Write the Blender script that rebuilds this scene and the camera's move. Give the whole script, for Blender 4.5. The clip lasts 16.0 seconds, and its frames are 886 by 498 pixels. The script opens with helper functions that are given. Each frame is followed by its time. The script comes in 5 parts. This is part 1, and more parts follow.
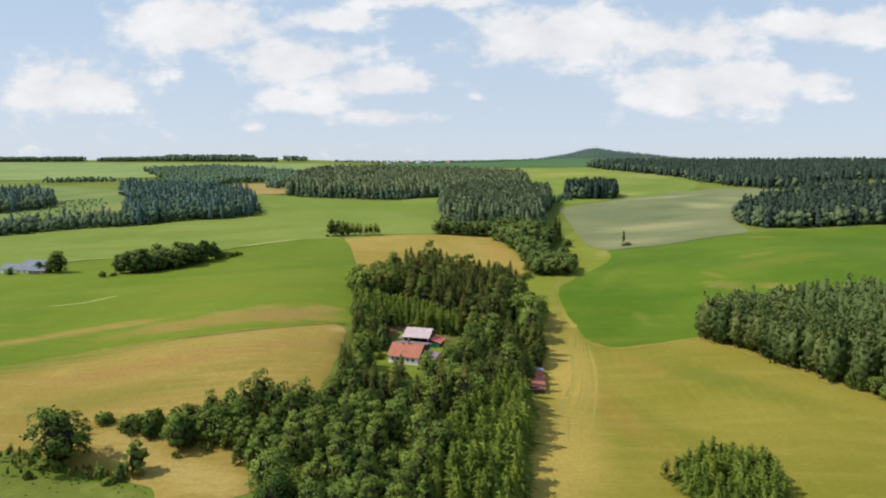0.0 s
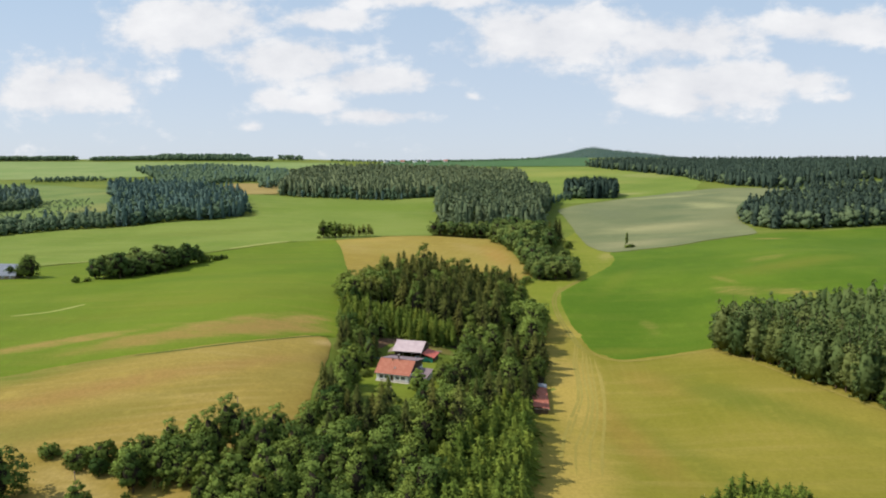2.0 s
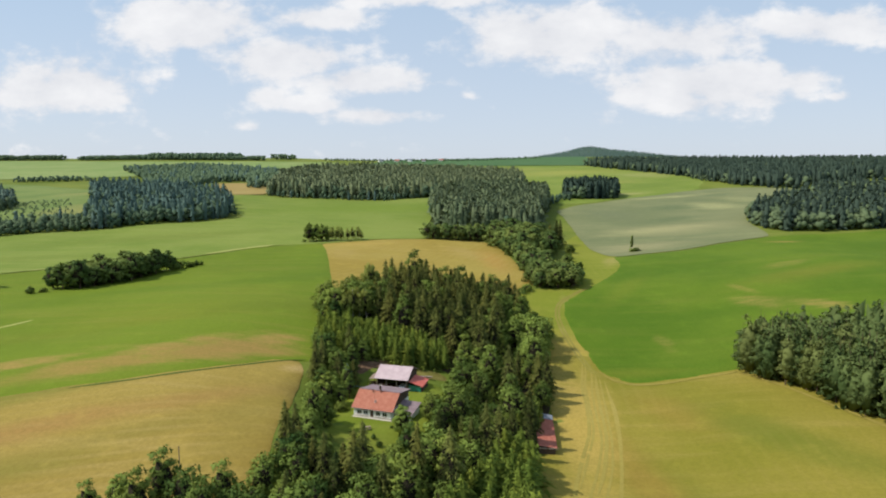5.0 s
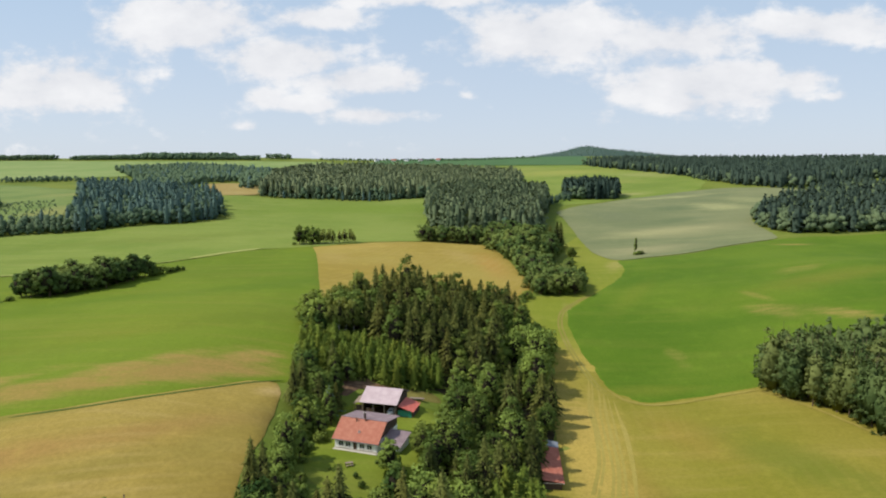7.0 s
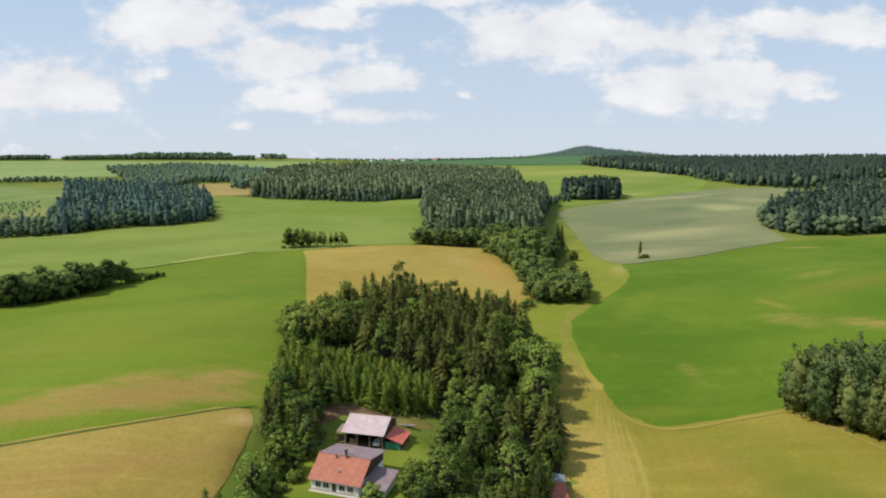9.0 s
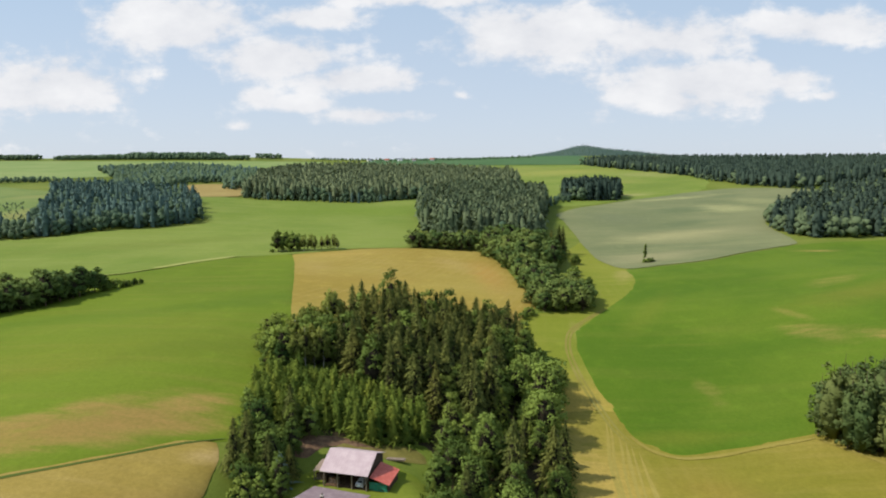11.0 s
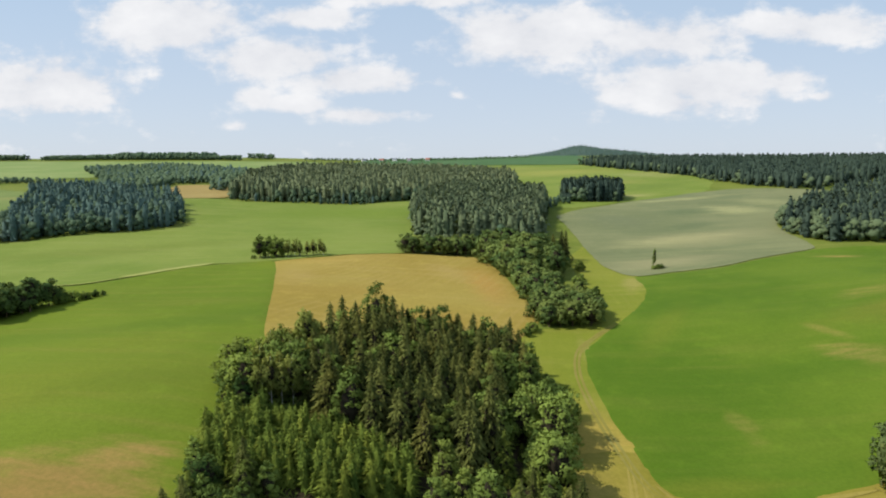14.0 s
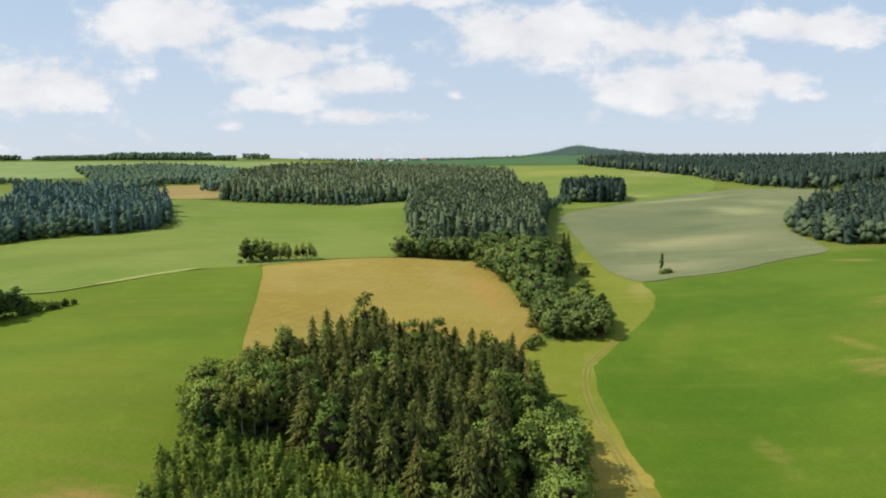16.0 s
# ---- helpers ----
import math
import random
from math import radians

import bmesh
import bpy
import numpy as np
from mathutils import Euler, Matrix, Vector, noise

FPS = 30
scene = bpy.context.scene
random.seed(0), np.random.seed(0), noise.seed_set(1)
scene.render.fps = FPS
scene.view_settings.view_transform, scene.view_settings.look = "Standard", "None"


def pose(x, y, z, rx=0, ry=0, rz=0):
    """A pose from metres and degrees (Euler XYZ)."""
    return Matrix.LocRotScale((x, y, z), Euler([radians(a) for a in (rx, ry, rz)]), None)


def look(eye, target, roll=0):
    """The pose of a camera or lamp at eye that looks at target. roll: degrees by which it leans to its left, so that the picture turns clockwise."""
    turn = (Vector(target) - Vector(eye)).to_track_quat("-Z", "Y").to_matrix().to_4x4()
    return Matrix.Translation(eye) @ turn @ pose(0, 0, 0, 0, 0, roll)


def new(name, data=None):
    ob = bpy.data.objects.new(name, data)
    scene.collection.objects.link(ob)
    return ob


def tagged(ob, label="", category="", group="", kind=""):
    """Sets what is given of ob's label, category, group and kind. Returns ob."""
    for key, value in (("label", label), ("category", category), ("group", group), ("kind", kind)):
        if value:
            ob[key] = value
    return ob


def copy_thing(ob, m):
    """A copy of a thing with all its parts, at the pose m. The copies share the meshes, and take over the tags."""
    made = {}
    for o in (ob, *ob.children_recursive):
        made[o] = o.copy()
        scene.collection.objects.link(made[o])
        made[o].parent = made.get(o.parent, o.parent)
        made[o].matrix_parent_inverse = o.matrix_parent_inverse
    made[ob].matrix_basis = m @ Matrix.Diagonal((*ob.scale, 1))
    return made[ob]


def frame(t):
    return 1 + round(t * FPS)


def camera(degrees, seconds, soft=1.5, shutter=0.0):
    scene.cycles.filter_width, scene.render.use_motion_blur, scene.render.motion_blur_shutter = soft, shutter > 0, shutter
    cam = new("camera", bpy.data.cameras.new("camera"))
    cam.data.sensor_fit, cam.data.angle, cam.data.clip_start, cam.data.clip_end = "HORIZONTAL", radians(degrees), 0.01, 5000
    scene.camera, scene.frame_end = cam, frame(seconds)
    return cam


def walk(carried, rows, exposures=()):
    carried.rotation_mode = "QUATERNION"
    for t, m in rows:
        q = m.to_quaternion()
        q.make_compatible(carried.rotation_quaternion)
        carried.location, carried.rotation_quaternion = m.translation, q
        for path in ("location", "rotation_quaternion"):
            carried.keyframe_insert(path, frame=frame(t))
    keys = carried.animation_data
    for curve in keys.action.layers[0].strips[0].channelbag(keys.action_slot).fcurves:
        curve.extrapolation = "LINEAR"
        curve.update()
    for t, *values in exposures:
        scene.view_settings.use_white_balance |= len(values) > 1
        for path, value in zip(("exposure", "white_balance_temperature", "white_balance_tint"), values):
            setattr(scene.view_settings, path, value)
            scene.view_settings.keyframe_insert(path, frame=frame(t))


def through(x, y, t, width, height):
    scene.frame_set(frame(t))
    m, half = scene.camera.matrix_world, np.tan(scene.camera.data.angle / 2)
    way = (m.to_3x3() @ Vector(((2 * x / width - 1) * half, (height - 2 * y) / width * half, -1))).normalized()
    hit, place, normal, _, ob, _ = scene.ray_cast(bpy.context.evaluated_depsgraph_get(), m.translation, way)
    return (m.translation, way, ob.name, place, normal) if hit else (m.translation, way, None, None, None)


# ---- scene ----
# ---- camera: a drone flying level and almost straight up the valley ----
cam = camera(72.0, 16.0, soft=2.0)
PATH = [
    (0.0, 0.00, 0.00, 70.00, 83.060, -0.000, 4.007),
    (2.0, -0.00, 20.82, 69.77, 83.008, 0.020, 3.777),
    (4.0, 0.05, 41.28, 69.74, 82.968, 0.044, 3.545),
    (6.0, 0.13, 61.44, 69.85, 82.938, 0.070, 3.312),
    (8.0, 0.21, 81.36, 70.02, 82.920, 0.099, 3.077),
    (10.0, 0.26, 101.12, 70.19, 82.912, 0.131, 2.840),
    (12.0, 0.26, 120.76, 70.29, 82.915, 0.165, 2.601),
    (14.0, 0.18, 140.37, 70.25, 82.929, 0.203, 2.360),
    (16.0, 0.00, 160.00, 70.00, 82.954, 0.244, 2.118),
]
walk(cam, [(t, pose(*m)) for t, *m in PATH])

# ---- light: a high summer sun from the west, blue sky with cumulus ----
SUN_UP, SUN_TURN = 49.0, 262.0   # degrees; the turn is clockwise from the flight's direction (y)
world = bpy.data.worlds.new("summer_sky")
scene.world = world
world.use_nodes = True
wn, wl = world.node_tree.nodes, world.node_tree.links
wn.clear()


def wnode(kind, **values):
    n = wn.new(kind)
    for k, v in values.items():
        n.inputs[k].default_value = v
    return n


def wmath(op, a, b=None, c=None, clamp=False):
    n = wn.new("ShaderNodeMath")
    n.operation, n.use_clamp = op, clamp
    for i, v in enumerate((a, b, c)):
        if v is None:
            continue
        if isinstance(v, (int, float)):
            n.inputs[i].default_value = v
        else:
            wl.new(v, n.inputs[i])
    return n.outputs[0]


sky = wn.new("ShaderNodeTexSky")
sky.sky_type, sky.sun_disc = "NISHITA", False
sky.sun_elevation, sky.sun_rotation = radians(SUN_UP), radians(SUN_TURN)
sky.altitude, sky.air_density, sky.dust_density, sky.ozone_density = 500, 1.0, 1.6, 1.0
co = wn.new("ShaderNodeTexCoord")
sep = wn.new("ShaderNodeSeparateXYZ")
wl.new(co.outputs["Generated"], sep.inputs[0])
# the cloud deck: directions carried onto a level plane one unit up
ahead = wmath("MAXIMUM", wmath("ABSOLUTE", sep.outputs[1]), 0.05)
cu = wmath("DIVIDE", sep.outputs[0], ahead)
cv = wmath("DIVIDE", sep.outputs[2], ahead)
cxyz = wn.new("ShaderNodeCombineXYZ")
wl.new(cu, cxyz.inputs[0]), wl.new(cv, cxyz.inputs[1])


def wnoise(scale, detail, rough, stretch=(1, 1, 1)):
    m = wn.new("ShaderNodeVectorMath")
    m.operation = "MULTIPLY"
    wl.new(cxyz.outputs[0], m.inputs[0])
    m.inputs[1].default_value = stretch
    n = wnode("ShaderNodeTexNoise", Scale=scale, Detail=detail, Roughness=rough)
    wl.new(m.outputs[0], n.inputs["Vector"])
    return n.outputs["Fac"]


fluff = wnoise(8.0, 12.0, 0.58, (1, 1.7, 1))
wide = wnoise(3.2, 5.0, 0.55, (1, 2.2, 1))
wisp = wnoise(26.0, 8.0, 0.65, (1, 1.5, 1))
# heaps of cumulus: east (u), height (v), half widths, density
HEAPS = [
    (-0.702, 0.144, 0.125, 0.044, 1.00), (-0.468, 0.241, 0.121, 0.044, 1.00), (-0.321, 0.187, 0.106, 0.033, 1.00), (-0.183, 0.149, 0.105, 0.019, 1.00),
    (-0.255, 0.246, 0.082, 0.016, 0.90), (-0.349, 0.124, 0.028, 0.016, 0.75), (-0.277, 0.112, 0.039, 0.013, 0.90), (-0.166, 0.094, 0.073, 0.012, 0.90),
    (-0.379, 0.077, 0.028, 0.007, 0.60), (0.104, 0.218, 0.123, 0.044, 1.00), (0.306, 0.208, 0.129, 0.042, 0.95), (0.361, 0.139, 0.146, 0.039, 1.00),
    (0.490, 0.141, 0.047, 0.019, 0.90), (0.527, 0.222, 0.126, 0.023, 0.90), (0.332, 0.111, 0.078, 0.016, 0.90), (-0.020, 0.123, 0.014, 0.007, 0.50),
    (0.556, 0.118, 0.027, 0.008, 0.60), (0.201, 0.087, 0.021, 0.021, 0.55), (-0.083, 0.271, 0.151, 0.012, 0.70),
]
heap = None
for hu, hv, wu, wv, dense in HEAPS:
    a = wmath("MULTIPLY", wmath("SUBTRACT", cu, hu), 0.87 / wu)
    b = wmath("MULTIPLY", wmath("SUBTRACT", cv, hv), 0.87 / wv)
    r = wmath("ADD", wmath("MULTIPLY", a, a), wmath("MULTIPLY", b, b))
    g = wmath("MULTIPLY", wmath("POWER", 2.71828, wmath("MULTIPLY", r, -0.8)), dense)
    heap = g if heap is None else wmath("MAXIMUM", heap, g)
mass = wmath("ADD", wmath("MULTIPLY", heap, 0.86), wmath("MULTIPLY", wmath("SUBTRACT", fluff, 0.5), 2.0))
mass = wmath("ADD", mass, wmath("MULTIPLY", wmath("SUBTRACT", wisp, 0.5), 0.65))
mass = wmath("ADD", mass, wmath("MULTIPLY", wmath("SUBTRACT", wide, 0.5), 0.5))
cover = wn.new("ShaderNodeMapRange")
cover.interpolation_type = "SMOOTHSTEP"
for k, v in (("From Min", 0.20), ("From Max", 0.66), ("To Min", 0.0), ("To Max", 0.97)):
    cover.inputs[k].default_value = v
wl.new(mass, cover.inputs["Value"])
shade = wn.new("ShaderNodeMapRange")
for k, v in (("From Min", 0.35), ("From Max", 0.75), ("To Min", 0.0), ("To Max", 1.0)):
    shade.inputs[k].default_value = v
wl.new(fluff, shade.inputs["Value"])
cloud_hue = wn.new("ShaderNodeMix")
cloud_hue.data_type = "RGBA"
cloud_hue.inputs["A"].default_value = (7.5, 7.65, 8.1, 1)
cloud_hue.inputs["B"].default_value = (9.6, 9.6, 9.7, 1)
wl.new(shade.outputs[0], cloud_hue.inputs["Factor"])
# thin summer haze in the air brightens the sky
veil = wn.new("ShaderNodeMix")
veil.data_type = "RGBA"
veil.inputs["Factor"].default_value = 0.78
low_air = wn.new("ShaderNodeMapRange")
for k, v in (("From Min", 0.0), ("From Max", 0.30), ("To Min", 0.0), ("To Max", 1.0)):
    low_air.inputs[k].default_value = v
wl.new(cv, low_air.inputs["Value"])
air = wn.new("ShaderNodeMix")
air.data_type = "RGBA"
air.inputs["A"].default_value = (7.05, 7.8, 8.95, 1)
air.inputs["B"].default_value = (5.3, 6.85, 8.75, 1)
wl.new(low_air.outputs[0], air.inputs["Factor"])
wl.new(air.outputs["Result"], veil.inputs["B"])
wl.new(sky.outputs[0], veil.inputs["A"])
mixed = wn.new("ShaderNodeMix")
mixed.data_type = "RGBA"
wl.new(cover.outputs[0], mixed.inputs["Factor"])
wl.new(veil.outputs["Result"], mixed.inputs["A"])
wl.new(cloud_hue.outputs["Result"], mixed.inputs["B"])
back = wnode("ShaderNodeBackground", Strength=0.10)
wl.new(mixed.outputs["Result"], back.inputs["Color"])
wout = wn.new("ShaderNodeOutputWorld")
wl.new(back.outputs[0], wout.inputs["Surface"])

sun = new("sun", bpy.data.lights.new("sun", "SUN"))
sun.data.energy, sun.data.angle, sun.data.color = 4.9, radians(0.6), (1.0, 0.95, 0.86)
sa, se = radians(SUN_TURN), radians(SUN_UP)
toward = Vector((math.sin(sa) * math.cos(se), math.cos(sa) * math.cos(se), math.sin(se)))
sun.matrix_world = look(toward * 300, (0, 0, 0))
scene.view_settings.exposure = 0.0


# ---- materials ----
def material(name, rough=0.85, spec=0.2, metal=0.0):
    m = bpy.data.materials.new(name)
    m.use_nodes = True
    nt = m.node_tree
    b = nt.nodes["Principled BSDF"]
    b.inputs["Roughness"].default_value = rough
    b.inputs["Specular IOR Level"].default_value = spec
    b.inputs["Metallic"].default_value = metal
    return m, nt, b


class Net:
    """Short forms for building a node tree."""

    def __init__(self, nt):
        self.nt, self.n, self.l = nt, nt.nodes, nt.links

    def plug(self, v, sock):
        if hasattr(v, "is_linked"):
            self.l.new(v, sock)
        else:
            sock.default_value = v

    def math(self, op, a, b=0.0, clamp=False):
        n = self.n.new("ShaderNodeMath")
        n.operation, n.use_clamp = op, clamp
        self.plug(a, n.inputs[0])
        self.plug(b, n.inputs[1])
        return n.outputs[0]

    def place(self, scale=(1, 1, 1), turn=0.0):
        c = self.n.new("ShaderNodeTexCoord")
        m = self.n.new("ShaderNodeMapping")
        m.inputs["Scale"].default_value = scale
        m.inputs["Rotation"].default_value = (0, 0, radians(turn))
        self.l.new(c.outputs["Object"], m.inputs["Vector"])
        return m.outputs[0]

    def noise(self, at, scale, detail=4.0, rough=0.55):
        n = self.n.new("ShaderNodeTexNoise")
        n.inputs["Scale"].default_value, n.inputs["Detail"].default_value = scale, detail
        n.inputs["Roughness"].default_value = rough
        self.l.new(at, n.inputs["Vector"])
        return n.outputs["Fac"]

    def span(self, v, lo, hi, a=0.0, b=1.0):
        n = self.n.new("ShaderNodeMapRange")
        n.interpolation_type = "SMOOTHSTEP"
        for k, x in (("From Min", lo), ("From Max", hi), ("To Min", a), ("To Max", b)):
            n.inputs[k].default_value = x
        self.l.new(v, n.inputs["Value"])
        return n.outputs[0]

    def mix(self, f, a, b, how="MIX"):
        n = self.n.new("ShaderNodeMix")
        n.data_type, n.blend_type = "RGBA", how
        self.plug(f, n.inputs["Factor"])
        for v, k in ((a, "A"), (b, "B")):
            if isinstance(v, tuple):
                n.inputs[k].default_value = (*v[:3], 1)
            else:
                self.l.new(v, n.inputs[k])
        return n.outputs["Result"]

    def bump(self, h, strength, dist, bsdf):
        n = self.n.new("ShaderNodeBump")
        n.inputs["Strength"].default_value, n.inputs["Distance"].default_value = strength, dist
        self.l.new(h, n.inputs["Height"])
        self.l.new(n.outputs[0], bsdf.inputs["Normal"])


SWARD = (0.78, 0.85, 0.82)   # tint on all field colours: a little duller, blue raised for haze


def field_material(name, low, high, dry, dryness=0.5, rows=0.0, row_turn=0.0, row_gap=6.0, patches=(), grain=1.0, tints=()):
    """A crop or meadow: two tones in drifts, dry spots, fine stalk grain, machine tracks across it.
    patches: bare or parched places (x, y, half length, half width, turn, strength).
    tints: soft stretches of another growth (the same, and its colour)."""
    m, nt, b = material(name, 0.95, 0.08)
    k = Net(nt)
    low, high, dry = (tuple(a * b for a, b in zip(c, SWARD)) for c in (low, high, dry))
    flat = k.place()
    drift = k.noise(flat, 0.011, 5.0, 0.6)
    col = k.mix(k.span(drift, 0.36, 0.64), low, high)
    along = k.place((0.012, 0.16, 0.1), row_turn)
    streak = k.noise(along, 1.0, 5.0, 0.6)
    col = k.mix(k.span(streak, 0.45, 0.80, 0.0, dryness), col, dry)
    for px_, py_, la, lb, turn, strong, hue in [p + (None,) for p in patches] + list(tints):
        mp = k.n.new("ShaderNodeMapping")
        mp.vector_type = "TEXTURE"
        mp.inputs["Location"].default_value = (px_, py_, 0)
        mp.inputs["Rotation"].default_value = (0, 0, radians(turn))
        mp.inputs["Scale"].default_value = (la, lb, 1000)
        k.l.new(flat, mp.inputs["Vector"])
        ln = k.n.new("ShaderNodeVectorMath")
        ln.operation = "LENGTH"
        k.l.new(mp.outputs[0], ln.inputs[0])
        wob = k.noise(k.place((0.5, 2.2, 1), turn), 0.06, 7.0, 0.68)
        edge = k.math("ADD", ln.outputs["Value"], k.math("MULTIPLY", k.math("SUBTRACT", wob, 0.5), 2.2))
        fleck = k.span(k.noise(k.place((0.35, 1.8, 1), turn), 0.22, 6.0, 0.7), 0.36, 0.58, 0.35, 1.0)
        if hue:
            col = k.mix(k.span(k.math("ADD", ln.outputs["Value"], k.math("MULTIPLY", k.math("SUBTRACT", wob, 0.5), 1.1)), 0.1, 1.25, strong, 0.0), col, hue)
        else:
            col = k.mix(k.math("MULTIPLY", k.span(edge, 0.25, 1.20, strong, 0.0), fleck), col, dry)
    if rows:
        w = k.n.new("ShaderNodeTexWave")
        w.wave_type, w.bands_direction = "BANDS", "X"
        w.inputs["Scale"].default_value = 0.314 / row_gap
        w.inputs["Distortion"].default_value = 6.0
        w.inputs["Detail"].default_value, w.inputs["Detail Scale"].default_value = 2.0, 0.25
        k.l.new(k.place((1, 1, 1), row_turn), w.inputs["Vector"])
        fade = k.span(k.noise(flat, 0.02, 2.0), 0.42, 0.66)
        col = k.mix(k.math("MULTIPLY", k.span(w.outputs["Fac"], 0.55, 0.95), k.math("MULTIPLY", fade, rows)), col, dry)
    fine = k.noise(flat, 0.9, 6.0, 0.7)
    mid = k.noise(flat, 0.12, 5.0, 0.65)
    col = k.mix(k.math("MULTIPLY", k.span(fine, 0.3, 0.7), 0.30 * grain), col, tuple(c * 0.62 for c in low))
    col = k.mix(k.span(mid, 0.5, 0.8, 0.0, 0.35 * grain), col, tuple(min(1, c * 1.25) for c in high))
    k.l.new(col, b.inputs["Base Color"])
    k.bump(fine, 0.5, 0.25, b)
    return m


def leaf_material(name, dark, light, through=0.25, vary=0.5, island=0.35):
    m, nt, b = material(name, 0.75, 0.05)
    k = Net(nt)
    info = k.n.new("ShaderNodeObjectInfo")
    geo = k.n.new("ShaderNodeNewGeometry")
    flat = k.place()
    big = k.noise(geo.outputs["Position"], 0.11, 2.0)
    tone = k.math("ADD", k.math("MULTIPLY", info.outputs["Random"], vary), k.math("MULTIPLY", geo.outputs["Random Per Island"], island))
    tone = k.math("ADD", tone, k.math("MULTIPLY", k.math("SUBTRACT", big, 0.5), 1.2))
    col = k.mix(k.math("ADD", tone, 0.08, True), dark, light)
    kind = k.math("FRACT", k.math("MULTIPLY", info.outputs["Random"], 13.7))
    col = k.mix(k.span(kind, 0.55, 1.0, 0.0, 0.45), col, (light[0] * 1.15, light[1] * 0.98, light[2] * 0.85))
    k.l.new(col, b.inputs["Base Color"])
    tr = k.n.new("ShaderNodeBsdfTranslucent")
    k.l.new(k.mix(0.35, col, (0.28, 0.36, 0.03)), tr.inputs["Color"])
    mx = k.n.new("ShaderNodeMixShader")
    mx.inputs[0].default_value = through
    k.l.new(b.outputs[0], mx.inputs[1])
    k.l.new(tr.outputs[0], mx.inputs[2])
    k.l.new(mx.outputs[0], k.n["Material Output"].inputs["Surface"])
    return m


def plain_material(name, base, other, scale=1.0, rough=0.8, spec=0.25, metal=0.0, stretch=(1, 1, 1), relief=0.02):
    m, nt, b = material(name, rough, spec, metal)
    k = Net(nt)
    at = k.place(stretch)
    n1, n2 = k.noise(at, 1.2 * scale, 5.0, 0.6), k.noise(at, 9.0 * scale, 4.0, 0.6)
    col = k.mix(k.span(n1, 0.35, 0.7), base, other)
    col = k.mix(k.span(n2, 0.45, 0.8, 0.0, 0.35), col, tuple(c * 0.7 for c in base))
    k.l.new(col, b.inputs["Base Color"])
    k.bump(n2, 0.4, relief, b)
    return m


GRASS = field_material("meadow_grass", (0.125, 0.160, 0.022), (0.190, 0.205, 0.036), (0.30, 0.25, 0.08), 0.35)
STUBBLE = field_material("mown_stubble", (0.300, 0.197, 0.042), (0.365, 0.248, 0.062), (0.46, 0.31, 0.11), 0.6, 0.3, 75, 4.0,
                         ((-74, 137, 24, 7, -22, 0.9), (-95, 147, 14, 6, -30, 0.7)), 1.3,
                         ((-165, 190, 50, 12, 27, 0.95, (0.115, 0.150, 0.020)), (-120, 212, 30, 8, 24, 0.8, (0.150, 0.150, 0.026)), (-103, 177, 24, 6, 15, 0.7, (0.190, 0.165, 0.032)), (-123, 166, 30, 7, 20, 0.7, (0.170, 0.160, 0.030)),
                          (-85, 190, 34, 5, 28, 0.55, (0.200, 0.165, 0.036)), (-110, 192, 44, 7, 24, 0.6, (0.290, 0.155, 0.055)), (-70, 212, 26, 6, 30, 0.5, (0.280, 0.165, 0.055)), (-56, 238, 8, 4, 20, 0.8, (0.42, 0.30, 0.13)), (-60, 200, 10, 26, -6, 0.5, (0.22, 0.175, 0.04))))
BARLEY = field_material("green_crop", (0.128, 0.174, 0.013), (0.168, 0.208, 0.019), (0.405, 0.232, 0.078), 0.20, 0.0, 10, 7.0,
                        ((-86, 245, 26, 11, 24, 1.0), (-112, 230, 34, 8, 24, 0.95), (-160, 224, 46, 6, 26, 0.8), (-74, 258, 12, 6, 40, 0.8), (-96, 252, 24, 5, 35, 0.7)), 1.0,
                        ((-112, 229, 48, 9, 24, 0.65, (0.225, 0.165, 0.038)), (-84, 247, 24, 12, 24, 0.7, (0.245, 0.158, 0.046)), (-110, 300, 70, 18, 20, 0.5, (0.150, 0.170, 0.017)), (-160, 340, 90, 14, 26, 0.45, (0.085, 0.140, 0.012)), (-90, 380, 50, 16, 35, 0.5, (0.082, 0.135, 0.012)), (-112, 335, 26, 20, 30, 0.3, (0.160, 0.165, 0.018)), (-130, 275, 60, 10, 22, 0.3, (0.165, 0.160, 0.018)), (-100, 430, 30, 40, 20, 0.4, (0.105, 0.155, 0.014)), (-90, 300, 30, 14, 30, 0.45, (0.100, 0.140, 0.013))))
PALECROP = field_material("pale_green_crop", (0.165, 0.212, 0.034), (0.222, 0.252, 0.052), (0.36, 0.31, 0.12), 0.35, 0.0, 8, 9.0,
                          ((-178, 490, 26, 3.0, 58, 0.7), (-268, 411, 10, 2.5, 35, 0.6)), 1.0,
                          ((-120, 770, 150, 60, 12, 0.8, (0.125, 0.180, 0.022)), (-250, 560, 120, 22, 28, 0.5, (0.135, 0.165, 0.028)), (-330, 440, 110, 16, 24, 0.5, (0.130, 0.165, 0.026))))
OCHRE = field_material("ripe_yellow_meadow", (0.32, 0.215, 0.042), (0.37, 0.265, 0.062), (0.43, 0.29, 0.10), 0.5, 0.3, 20, 6.0, ((-10, 500, 30, 14, -60, 0.6), (-95, 470, 14, 40, 15, 0.5)), 1.3,
                       ((10, 470, 12, 50, 8, 0.6, (0.36, 0.20, 0.055)), (-60, 440, 40, 16, 10, 0.55, (0.25, 0.17, 0.034)), (-90, 520, 30, 10, 10, 0.5, (0.38, 0.27, 0.08)), (-20, 400, 30, 16, 0, 0.5, (0.27, 0.18, 0.036))))
